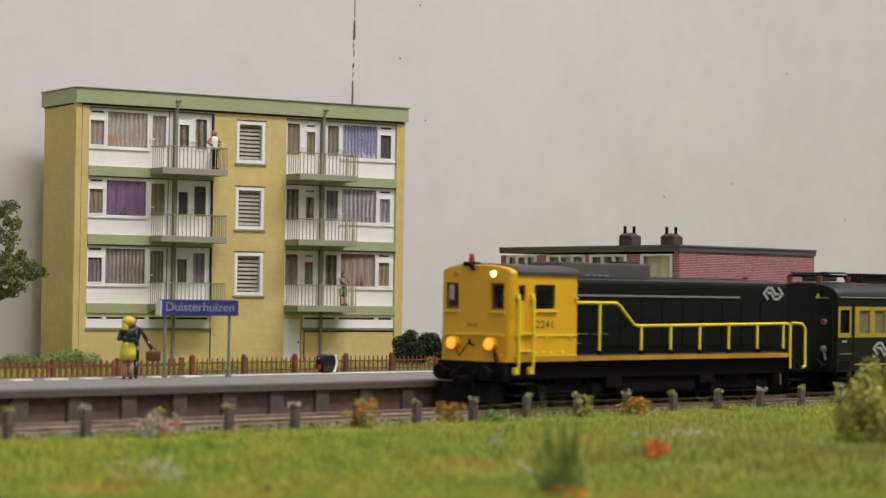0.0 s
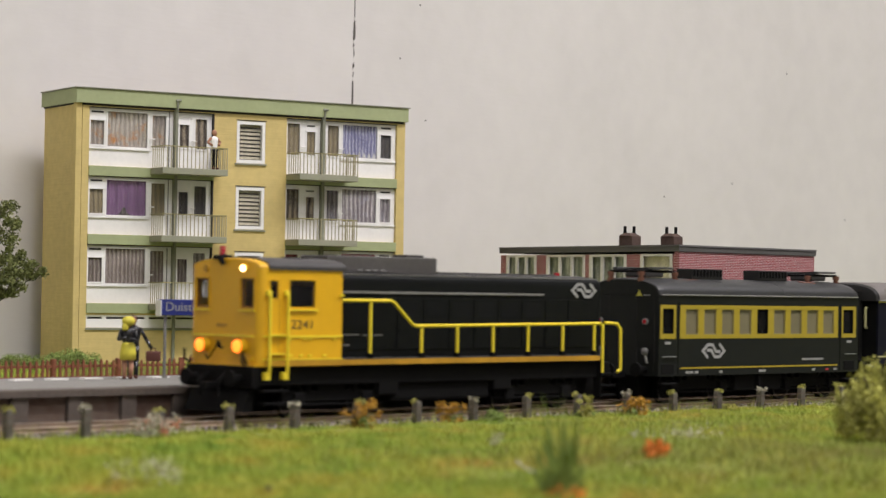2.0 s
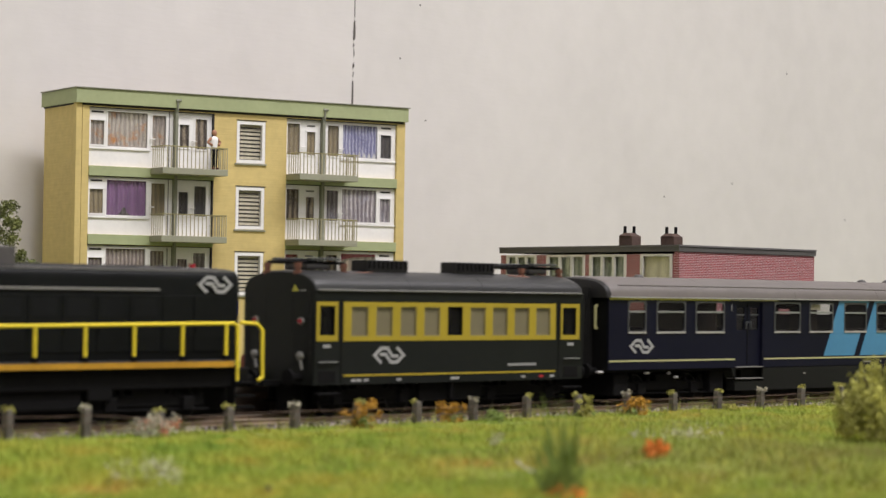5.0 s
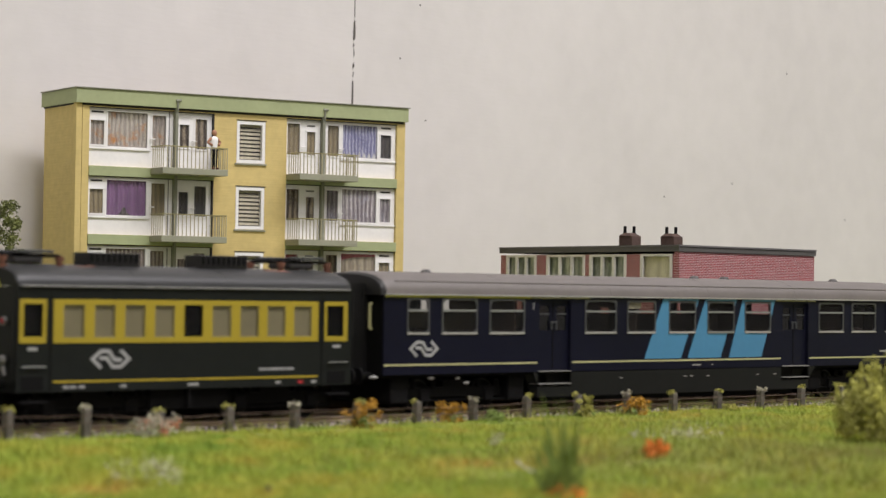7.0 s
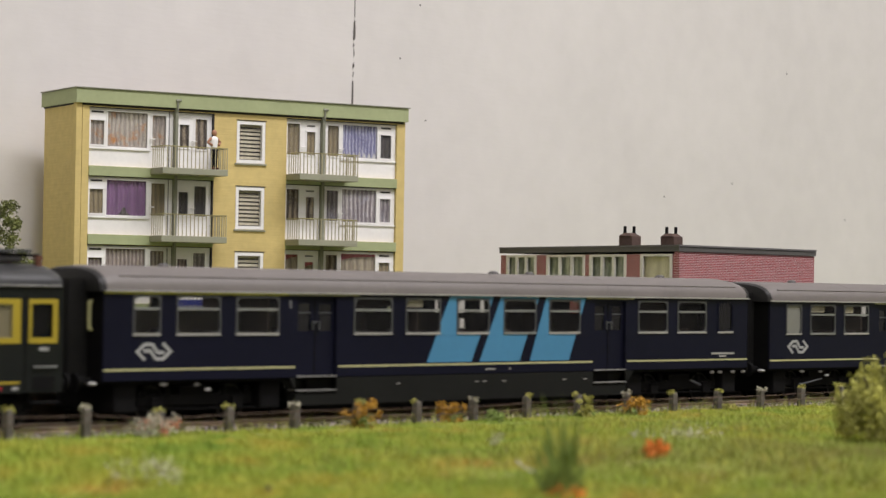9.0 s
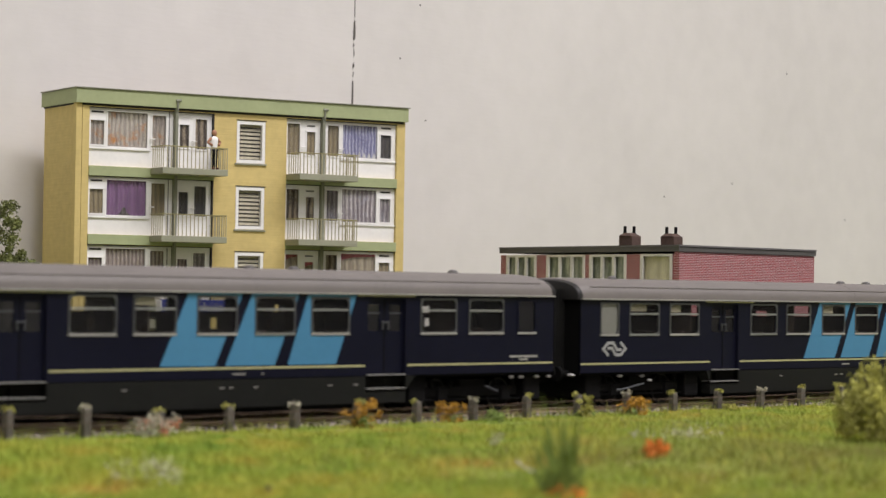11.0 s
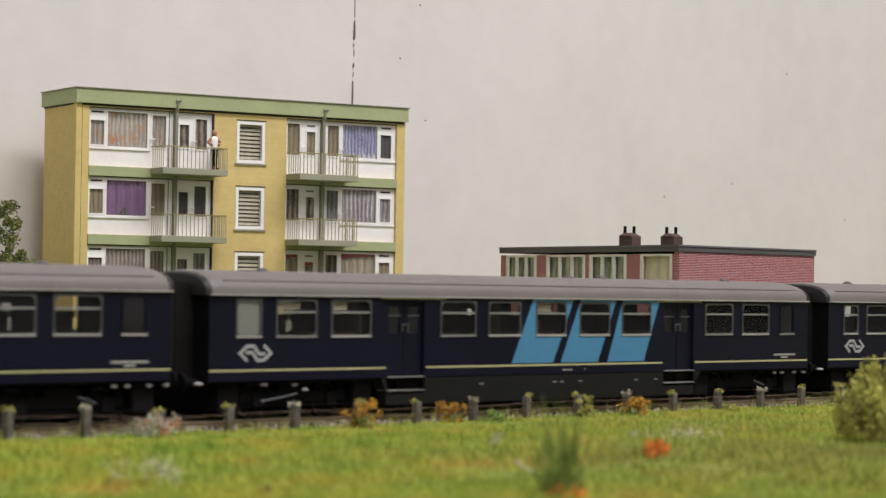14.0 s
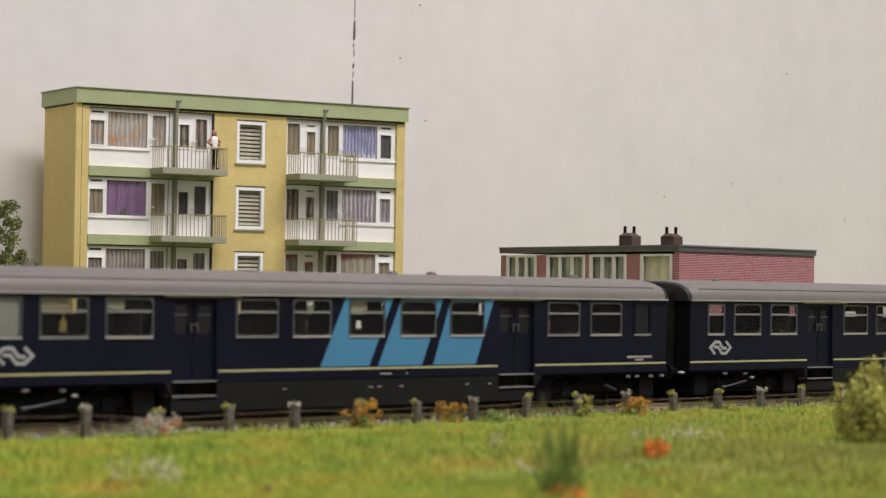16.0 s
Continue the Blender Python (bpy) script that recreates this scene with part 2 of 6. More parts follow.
CURTAINS = {
    "floral": cloth("floral_curtain", (0.40, 0.37, 0.31), (0.20, 0.17, 0.15), 140, (0.55, 0.25, 0.08)),
    "purple": cloth("purple_curtain", (0.165, 0.085, 0.17), (0.11, 0.055, 0.12), 60, (0.22, 0.13, 0.21)),
    "brown": cloth("brown_striped_curtain", (0.34, 0.29, 0.25), (0.11, 0.085, 0.075), 160),
    "stripe": cloth("striped_curtain", (0.42, 0.35, 0.24), (0.05, 0.036, 0.028), 105),
    "olive": cloth("olive_curtain", (0.34, 0.28, 0.16), (0.16, 0.13, 0.08), 130),
    "blue": cloth("blue_curtain", (0.42, 0.42, 0.50), (0.10, 0.10, 0.19), 170),
    "grey": cloth("grey_lace_curtain", (0.42, 0.39, 0.38), (0.13, 0.11, 0.12), 130, (0.40, 0.40, 0.46)),
    "drape": cloth("beige_drape", (0.33, 0.29, 0.21), (0.17, 0.14, 0.10), 75),
    "red": cloth("red_cloth", (0.22, 0.06, 0.06), (0.15, 0.035, 0.04), 60),
    "backing": mat("dark_olive_backing", (0.045, 0.038, 0.026), 0.9),
    "dark": cloth("dark_curtain", (0.10, 0.085, 0.075), (0.035, 0.03, 0.028), 150),
    "cream": cloth("cream_curtain", (0.55, 0.52, 0.38), (0.40, 0.37, 0.25), 150),
    "greenish": cloth("green_grey_curtain", (0.36, 0.37, 0.30), (0.12, 0.14, 0.10), 190),
}
LACE = mat("white_lace", (0.55, 0.54, 0.53), 0.9, vary=0.2, grain=1200)
BLIND = mat("blind_slat", (0.40, 0.36, 0.24), 0.6, vary=0.2, grain=300)


# ---- mesh helpers: plans in original metres, meshes in model size ----
class Shape:
    """Collects vertices and faces of one part."""

    def __init__(self):
        self.v, self.f = [], []

    def add(self, verts, faces):
        k = len(self.v)
        self.v += [tuple(p) for p in verts]
        self.f += [tuple(i + k for i in f) for f in faces]
        return self

    def box(self, x0, x1, y0, y1, z0, z1):
        return self.add([(x0, y0, z0), (x1, y0, z0), (x1, y1, z0), (x0, y1, z0), (x0, y0, z1), (x1, y0, z1), (x1, y1, z1), (x0, y1, z1)],
                        [(3, 2, 1, 0), (4, 5, 6, 7), (0, 1, 5, 4), (1, 2, 6, 5), (2, 3, 7, 6), (3, 0, 4, 7)])

    def soft(self, x0, x1, y0, y1, z0, z1, r=0.03):
        """A box with chamfered edges."""
        bm = bmesh.new()
        bmesh.ops.create_cube(bm, size=1.0)
        for v in bm.verts:
            v.co = ((x0 + x1) / 2 + v.co.x * (x1 - x0), (y0 + y1) / 2 + v.co.y * (y1 - y0), (z0 + z1) / 2 + v.co.z * (z1 - z0))
        bmesh.ops.bevel(bm, geom=bm.edges[:], offset=r, segments=2, affect="EDGES", profile=0.6)
        bm.verts.index_update()
        self.add([v.co[:] for v in bm.verts], [[v.index for v in f.verts] for f in bm.faces])
        bm.free()
        return self

    def loft(self, rings, caps=True):
        n = len(rings[0])
        faces = [(i * n + j, i * n + (j + 1) % n, (i + 1) * n + (j + 1) % n, (i + 1) * n + j) for i in range(len(rings) - 1) for j in range(n)]
        if caps:
            faces += [tuple(reversed(range(n))), tuple((len(rings) - 1) * n + j for j in range(n))]
        return self.add([p for r in rings for p in r], faces)

    def prism(self, pts, axis, a, b):
        put = {"x": lambda p, d: (d, p[0], p[1]), "y": lambda p, d: (p[0], d, p[1]), "z": lambda p, d: (p[0], p[1], d)}[axis]
        return self.loft([[put(p, a) for p in pts], [put(p, b) for p in pts]])

    def rod(self, a, b, r, n=8, r2=None):
        a, b = Vector(a), Vector(b)
        d = (b - a).normalized()
        s = d.orthogonal().normalized()
        t = d.cross(s)
        ring = lambda c, q: [c + (s * math.cos(2 * math.pi * i / n) + t * math.sin(2 * math.pi * i / n)) * q for i in range(n)]
        return self.loft([ring(a, r), ring(b, r if r2 is None else r2)])

    def tube(self, path, r, n=6):
        for a, b in zip(path, path[1:]):
            self.rod(a, b, r, n)
        for c in path[1:-1]:
            self.ball(c, r * 1.02, 6, 4)
        return self

    def ball(self, c, r, n=10, m=6):
        rr = r if isinstance(r, tuple) else (r, r, r)
        rings = []
        for i in range(1, m):
            a = math.pi * i / m
            rings.append([(c[0] + rr[0] * math.sin(a) * math.cos(2 * math.pi * j / n), c[1] + rr[1] * math.sin(a) * math.sin(2 * math.pi * j / n), c[2] - rr[2] * math.cos(a)) for j in range(n)])
        return self.loft(rings)

    def wall(self, a0, a1, z0, z1, holes, d0, d1, axis="y"):
        """A wall from a0 to a1 and z0 to z1, d0 to d1 thick, with true openings (a, a, z, z)."""
        ca = sorted(c for c in {a0, a1, *[h[0] for h in holes], *[h[1] for h in holes]} if a0 <= c <= a1)
        cz = sorted(c for c in {z0, z1, *[h[2] for h in holes], *[h[3] for h in holes]} if z0 <= c <= z1)
        na, nz = len(ca) - 1, len(cz) - 1

        def full(i, j):
            if not (0 <= i < na and 0 <= j < nz):
                return False
            a, z = (ca[i] + ca[i + 1]) / 2, (cz[j] + cz[j + 1]) / 2
            return not any(h[0] < a < h[1] and h[2] < z < h[3] for h in holes)

        at, verts, faces = {}, [], []

        def vert(i, j, k):
            if (i, j, k) not in at:
                at[i, j, k] = len(verts)
                d = (d0, d1)[k]
                verts.append((ca[i], d, cz[j]) if axis == "y" else (d, ca[i], cz[j]))
            return at[i, j, k]

        for i in range(na):
            for j in range(nz):
                if not full(i, j):
                    continue
                for k in (0, 1):
                    faces.append([vert(i, j, k), vert(i + 1, j, k), vert(i + 1, j + 1, k), vert(i, j + 1, k)])
                for di, dj, p, q in ((-1, 0, (0, 0), (0, 1)), (1, 0, (1, 0), (1, 1)), (0, -1, (0, 0), (1, 0)), (0, 1, (0, 1), (1, 1))):
                    if not full(i + di, j + dj):
                        p, q = (i + p[0], j + p[1]), (i + q[0], j + q[1])
                        faces.append([vert(*p, 0), vert(*q, 0), vert(*q, 1), vert(*p, 1)])
        return self.add(verts, faces)

    def round_frame(self, a0, a1, z0, z1, w, r, d0, d1):
        """A window frame with rounded corners, standing along x."""
        def loop(g, q):
            c = ((a1 - g - q, z1 - g - q, 0), (a0 + g + q, z1 - g - q, 90), (a0 + g + q, z0 + g + q, 180), (a1 - g - q, z0 + g + q, 270))
            return [(x + q * math.cos(radians(b + k * 18)), z + q * math.sin(radians(b + k * 18))) for x, z, b in c for k in range(6)]
        o, i = loop(0, r * 0.45), loop(w, r)
        n = len(o)
        v = [(x, d, z) for d in (d0, d1) for ring in (o, i) for x, z in ring]
        f = []
        for j in range(n):
            k = (j + 1) % n
            f += [(j, k, n + k, n + j), (2 * n + j, 3 * n + j, 3 * n + k, 2 * n + k), (j, 2 * n + j, 2 * n + k, k), (n + j, n + k, 3 * n + k, 3 * n + j)]
        return self.add(v, f)

    def frame_of(self, a0, a1, z0, z1, w, d0, d1, axis="y"):
        return self.wall(a0, a1, z0, z1, [(a0 + w, a1 - w, z0 + w, z1 - w)], d0, d1, axis)

    def strip(self, path, w, d0, d1):
        """A flat band of width w along a path of (x, z), between the depths d0 and d1."""
        n = len(path)
        left, right = [], []
        for i, p in enumerate(path):
            p = Vector(p)
            d1_ = (p - Vector(path[i - 1])).normalized() if i else None
            d2_ = (Vector(path[i + 1]) - p).normalized() if i < n - 1 else None
            d = ((d1_ or d2_) + (d2_ or d1_)).normalized()
            s = Vector((-d.y, d.x))
            e = w / 2 / max(0.5, abs((d1_ or d2_).dot(d)))
            left.append(p + s * e), right.append(p - s * e)
        return self.loft([[(*p[:1], d, p[1]) for p in left + right[::-1]] for d in (d0, d1)], False).add(
            [(p[0], d, p[1]) for d in (d0, d1) for p in left + right], [(k * 2 * n + i, k * 2 * n + i + 1, k * 2 * n + n + i + 1, k * 2 * n + n + i) for k in (0, 1) for i in range(n - 1)])


def mesh_of(name, shape, materials):
    me = bpy.data.meshes.new(name)
    me.from_pydata([(x * K, y * K, z * K) for x, y, z in shape.v], [], shape.f)
    for m in materials if isinstance(materials, (list, tuple)) else [materials]:
        me.materials.append(m)
    bm = bmesh.new()
    bm.from_mesh(me)
    bmesh.ops.recalc_face_normals(bm, faces=bm.faces[:])
    bm.to_mesh(me)
    bm.free()
    return me


def part(name, shape, material, parent, label="", smooth=False):
    ob = new(name, mesh_of(name, shape, material))
    ob.parent = parent
    if smooth:
        ob.data.shade_smooth()
        ob.data.set_sharp_from_angle(angle=radians(40))
    return tagged(ob, label)


def again(ob, parent, x=0, y=0, z=0):
    """The same piece once more under a parent, moved by plan metres."""
    c = ob.copy()
    scene.collection.objects.link(c)
    c.parent = parent
    c.location = (x * K, y * K, z * K)
    return c


def thing(name, x, y, z, turn, label, category, group=""):
    ob = new(name)
    ob.empty_display_size = 0.01
    ob.matrix_world = pose(x * K, y * K, z * K, 0, 0, turn)
    return tagged(ob, label, category, group)


def solid(name, shape, material, label, category="", group="", kind="", at=(0, 0, 0), turn=0, smooth=False):
    ob = new(name, mesh_of(name, shape, material))
    ob.matrix_world = pose(at[0] * K, at[1] * K, at[2] * K, 0, 0, turn)
    if smooth:
        ob.data.shade_smooth()
    return tagged(ob, label, category, group, kind)


def flock(centres, count, spread, size, rng, flat=0.0):
    """Small leaf-like flakes scattered in soft clumps round the centres (x, y, z, radius)."""
    v, f = [], []
    tot = sum(c[3] ** 2 for c in centres)
    for cx, cy, cz, r in centres:
        n = max(6, int(count * r * r / tot))
        d = rng.normal(size=(n, 3))
        d /= np.linalg.norm(d, axis=1)[:, None]
        p = d * (r * (1 - spread * rng.random(n) ** 1.5))[:, None]
        p[:, 2] *= 1 - flat
        p += (cx, cy, cz)
        for q in p:
            a, b = rng.normal(size=3), rng.normal(size=3)
            a *= size * (0.6 + 0.8 * rng.random()) / np.linalg.norm(a)
            b *= size * (0.5 + 0.6 * rng.random()) / np.linalg.norm(b)
            k = len(v)
            v += [tuple(q - a), tuple(q + b), tuple(q + a), tuple(q - b * 0.6)]
            f.append((k, k + 1, k + 2, k + 3))
    s = Shape()
    s.v, s.f = v, f
    return s


def writing(name, text, size, material, parent, x, y, z, squeeze=1.0):
    """Letters as flat relief, facing the front (-y)."""
    cu = bpy.data.curves.new(name, "FONT")
    cu.body, cu.size, cu.extrude, cu.align_x, cu.align_y = text, size * K, 0.006 * K, "CENTER", "CENTER"
    tmp = bpy.data.objects.new(name, cu)
    me = bpy.data.meshes.new_from_object(tmp)
    me.name = name
    bpy.data.objects.remove(tmp)
    me.materials.clear()
    me.materials.append(material)
    ob = new(name, me)
    ob.parent = parent
    ob.matrix_basis = pose(x * K, y * K, z * K, 90) @ Matrix.Diagonal((squeeze, 1, 1, 1))
    return ob


# ---- the room and the backdrop ----
def room():
    s = Shape().box(-200, 300, 34, 40, -96, 130)
    solid("wall_backdrop", s, PAINT_WALL, "plain off-white painted wall behind the layout", kind="structure")
    solid("wall_left", Shape().box(-206, -200, -200, 40, -96, 130), ROOM_PAINT, "plain pale room wall", kind="structure")
    solid("wall_right", Shape().box(300, 306, -200, 40, -96, 130), ROOM_PAINT, "plain pale room wall", kind="structure")
    solid("wall_rear", Shape().box(-206, 306, -206, -200, -96, 130), ROOM_PAINT, "plain pale room wall", kind="structure")
    solid("ceiling", Shape().box(-206, 306, -206, 40, 130, 134), ROOM_PAINT, "plain white ceiling", kind="structure")
    solid("floor", Shape().box(-206, 306, -206, 40, -100, -96), ROOM_FLOOR, "brown linoleum room floor", kind="structure")


def wall_marks():
    """The broken seam in the backdrop and a few small dents."""
    rng = np.random.default_rng(5)
    s = Shape()
    for z0, z1, w, dx in ((12.0, 13.2, 0.045, -0.02), (13.75, 14.05, 0.06, 0.0), (13.35, 13.6, 0.012, 0), (14.3, 14.7, 0.012, 0.03), (14.75, 14.95, 0.035, 0.0), (15.1, 16.05, 0.065, 0.04), (16.2, 18.0, 0.008, 0.05)):
        x = 29.2 + dx
        s.prism([(x - w, z0), (x + w * 0.6, z0 + 0.05), (x + w, (z0 + z1) / 2), (x + w * 0.3, z1), (x - w * 0.5, z1 - 0.1)], "y", 33.96, 34.02)
    solid("wall_crack", s, CRACK, "dark broken vertical seam in the painted wall", kind="structure")
    d = Shape()
    for x, z in ((33.6, 17.2), (32.3, 14.5), (34.1, 11.6), (52.5, 8.6), (69.5, 7.9), (58.5, 9.6), (63.5, 16.2)):
        d.ball((x, 34.0, z), (0.06, 0.015, 0.05), 8, 5)
    solid("wall_dents", d, FELT, "small filler dents in the painted wall", kind="structure", smooth=True)


def ground():
    rng = np.random.default_rng(3)
    nx, ny = 150, 110
    xs, ys = np.linspace(-110, 160, nx), np.linspace(-44, 33.9, ny)
    v = []
    for y in ys:
        for x in xs:
            z = -0.04
            if y < -3.5:
                z += 0.35 * noise.noise(Vector((x * 0.09, y * 0.11, 0))) + 0.12 * noise.noise(Vector((x * 0.35, y * 0.4, 3)))
                z *= min(1, (-3.5 - y) / 4)
            elif y < 4:
                z = -0.32
            elif y > 8.5:
                z = 0.2 + 0.12 * noise.noise(Vector((x * 0.3, y * 0.3, 7)))
            v.append((x, y, z))
    s = Shape()
    s.v = v
    s.f = [(j * nx + i, j * nx + i + 1, (j + 1) * nx + i + 1, (j + 1) * nx + i) for j in range(ny - 1) for i in range(nx - 1)]
    solid("ground", s, SOIL, "green and brown flocked ground of the layout", kind="structure", smooth=True)
    solid("baseboard", Shape().box(-112, 162, -46, 33.9, -4, -0.9), SLEEPER, "dark wooden layout board", kind="structure")
    for x in (-108, 25, 158):
        for y in (-42, 30):
            solid("table_leg", Shape().box(x - 3, x + 3, y - 3, y + 3, -96, -4), SLEEPER, "square dark wooden leg under the layout board", kind="structure")


def field_z(x, y):
    z = -0.04 + 0.35 * noise.noise(Vector((x * 0.09, y * 0.11, 0))) + 0.12 * noise.noise(Vector((x * 0.35, y * 0.4, 3)))
    return z * min(1, max(0, (-3.5 - y) / 4))


def track():
    rows = [(-3.0, -0.25), (-2.0, -0.16), (2.0, -0.16), (2.6, -0.3), (2.6, -0.6), (-3.0, -0.6)]
    # Dark strip added where the ground seen below the train lies in shade.
    solid("shade_ground_strip", Shape().box(15.2, 160, 2.65, 10.9, -0.6, 0.24), DARK_GROUND, "dark ground strip beside the track, standing for shade under the train", kind="structure")
    bed = solid("ballast_bed", Shape().prism(rows, "x", -110, 160), BALLAST_BED, "brown gravel ballast under the track", kind="structure")
    rng = np.random.default_rng(8)
    s = Shape()
    for _ in range(9000):
        x, y = rng.uniform(-24, 45), rng.uniform(-3.9, 1.9)
        if abs(abs(y) - 0.75) < 0.14:
            continue
        r = rng.uniform(0.035, 0.085)
        z = -0.14 if y > -2 else -0.14 - (-2 - y) * 0.06
        a = rng.uniform(0, 6.3)
        c, q = math.cos(a) * r, math.sin(a) * r
        s.add([(x + c, y + q, z - r * 0.4), (x - q, y + c, z - r * 0.3), (x - c, y - q, z - r * 0.4), (x + q, y - c, z - r * 0.3), (x + rng.uniform(-r, r) * 0.4, y + rng.uniform(-r, r) * 0.4, z + r * 0.8)],
              [(0, 1, 4), (1, 2, 4), (2, 3, 4), (3, 0, 4)])
    solid("ballast", s, BALLAST, "loose grey-brown ballast gravel", kind="stuff")
    tie = part("sleeper", Shape().box(-0.12, 0.12, -1.3, 1.3, -0.2, -0.12), SLEEPER, bed)
    tie.location = (-24 * K, 0, 0)
    for i in range(1, 110):
        again(tie, bed, -24 + i * 0.63)
    prof = [(-0.07, -0.14), (0.07, -0.14), (0.07, -0.11), (0.015, -0.09), (0.015, -0.045), (0.036, -0.035), (0.036, -0.003), (-0.036, -0.003), (-0.036, -0.035), (-0.015, -0.045), (-0.015, -0.09), (-0.07, -0.11)]
    for y in (-0.75, 0.75):
        r = solid("rail", Shape().prism([(y + p[0], p[1]) for p in prof], "x", -110, 160), RAIL, "rusty steel rail with a bright head", kind="structure")
        part("railhead", Shape().box(-110, 160, y - 0.03, y + 0.03, -0.003, 0.002), RAILTOP, r)


def platform():
    p = solid("platform", Shape().box(-60, 15, 1.95, 8.4, 0.56, 0.70), PLATFORM_TOP, "grey concrete station platform on posts", kind="structure")
    rng = np.random.default_rng(4)
    edge = part("edge_slab", Shape().soft(-0.829, 0.829, 1.75, 2.55, 0.55, 0.725, 0.006), CONCRETE, p)
    edge.location = (-30 * K, 0, 0)
    for i in range(1, 27):
        again(edge, p, -30 + i * 1.66)
    post = part("support_post", Shape().soft(-0.23, 0.23, 1.82, 2.2, -0.35, 0.553, 0.02), CONCRETE, p)
    post.location = (-28.0 * K, 0, 0)
    for i in range(1, 27):
        again(post, p, -28.0 + i * 1.66)
    part("back_wall", Shape().box(-60, 15, 1.95, 2.5, -0.35, 0.556), CONCRETE_OLD, p, "rust-stained recessed concrete wall")
    tile = part("paving_slab", Shape().soft(-0.495, 0.495, -0.495, 0.495, 0.0, 0.03, 0.008), PLATFORM_TOP, p)
    tile.location = (-18 * K, 3.1 * K, 0.69 * K)
    for i in range(30):
        for j in range(4):
            if i or j:
                again(tile, p, -18 + i, 3.1 + j, 0.69 + rng.uniform(-0.004, 0.003))
    dash = part("white_block", Shape().soft(-0.3, 0.3, 7.0, 7.3, 0.69, 0.735, 0.01), WHITE_LINE, p)
    dash.location = (-16 * K, 0, 0)
    for i in range(1, 13):
        again(dash, p, -16 + i * 1.18)
    part("white_line", Shape().box(-1.2, 15, 7.35, 7.6, 0.70, 0.712), WHITE_LINE, p)


room()
wall_marks()
ground()
track()
platform()


# ---- apartment block ----
APT = pose(9.90 * K, 29.20 * K, 0, 0, 0, -12.93)


def apartment():
    a = new("apartment_block")
    a.matrix_world = APT
    tagged(a, "four-storey ochre apartment block with sage green bands and balconies", "building")
    L, TOP, D = 15.37, 10.62, 3.45
    tops, bottoms = (10.46, 7.70, 4.95), (8.10, 5.36, 2.60)
    holes = [(0.52, 6.06, b, t) for t, b in zip(tops, bottoms)] + [(9.44, 14.85, b, t) for t, b in zip(tops, bottoms)]
    mids = [(7.10, 8.42, 8.49, 10.22), (7.10, 8.42, 5.74, 7.48), (7.10, 8.42, 3.0, 4.76)]
    low = [(0.52, 6.03, 1.62, 2.14), (10.36, 14.84, 1.66, 2.18), (9.46, 10.3, 0.2, 2.06)]
    part("front_wall", Shape().wall(0.22, L - 0.25, 0.0, TOP, holes + mids + low, 0, 0.28), STUCCO, a)
    part("side_wall", Shape().box(0.02, 0.219, 0.3, D, 0, TOP), STUCCO, a)
    part("corner_post", Shape().soft(-0.06, 0.2, -0.02, 0.29, 0, TOP, 0.03), STUCCO, a)
    part("side_wall", Shape().box(L - 0.249, L - 0.12, 0.0, D, 0, TOP), STUCCO, a)
    part("rear_wall", Shape().box(0.22, L - 0.25, D - 0.2, D - 0.01, 0, TOP), STUCCO, a)
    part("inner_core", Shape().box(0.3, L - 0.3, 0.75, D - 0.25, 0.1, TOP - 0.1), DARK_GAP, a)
    roof = part("roof", Shape().box(0, L, 0, D, TOP + 0.001, TOP + 0.2), FELT, a)
    part("fascia", Shape().wall(-0.11, L - 0.05, 10.585, 11.16, [], -0.16, -0.02).wall(-0.02, D + 0.05, 10.585, 11.16, [], -0.11, 0.0, "x").wall(-0.02, D + 0.05, 10.585, 11.16, [], L - 0.15, L - 0.05, "x"), TRIM_GREEN, a)
    part("coping", Shape().soft(-0.16, L, -0.22, 0.1, 11.163, 11.21, 0.015).soft(-0.16, 0.06, 0.102, D + 0.08, 11.163, 11.21, 0.015), PIPE_GREY, a)
    # Dark strip drawn in for the shadow line below the fascia.
    part("shadow_joint", Shape().box(0.2, L - 0.2, -0.03, -0.004, 10.50, 10.58), DARK_GAP, a)
    for x0, x1 in ((0.52, 6.06), (9.44, 14.85)):
        for b in bottoms:
            part("green_band", Shape().soft(x0, x1, -0.05, 0.05, b - 0.40, b - 0.005, 0.012), TRIM_GREEN, a)

    def glazed(x0, x1, z0, z1, curtain, parent, w=0.06):
        """A pane in its frame, with what hangs behind it."""
        f = part("window", Shape().frame_of(x0 - w, x1 + w, z0 - w, z1 + w, w, 0.10, 0.17), WHITE, parent)
        part("pane", Shape().box(x0, x1, 0.15, 0.158, z0, z1), PANE, f).visible_shadow = False
        n = 9
        pts = [(x0 - 0.02 + (x1 - x0 + 0.04) * i / (4 * n), 0.215 + 0.022 * math.sin(i * math.pi / 2)) for i in range(4 * n + 1)]
        s = Shape()
        for p, q in zip(pts, pts[1:]):
            s.add([(p[0], p[1], z0 - 0.02), (q[0], q[1], z0 - 0.02), (q[0], q[1], z1 + 0.02), (p[0], p[1], z1 + 0.02)], [(0, 1, 2, 3)])
        c = part("curtain", s, CURTAINS[curtain], f)
        c.modifiers.new("cloth", "SOLIDIFY").thickness = 0.01 * K
        return f

    left = (("floral", "floral", "floral", "stripe", "stripe"), ("olive", "purple", "olive", "dark", "dark"), ("brown", "brown", "brown", "brown", "grey"))
    right = (("olive", "olive", "olive", "blue", "dark"), ("stripe", "stripe", "grey", "grey", "grey"), ("drape", "drape", "stripe", "drape", "olive"))
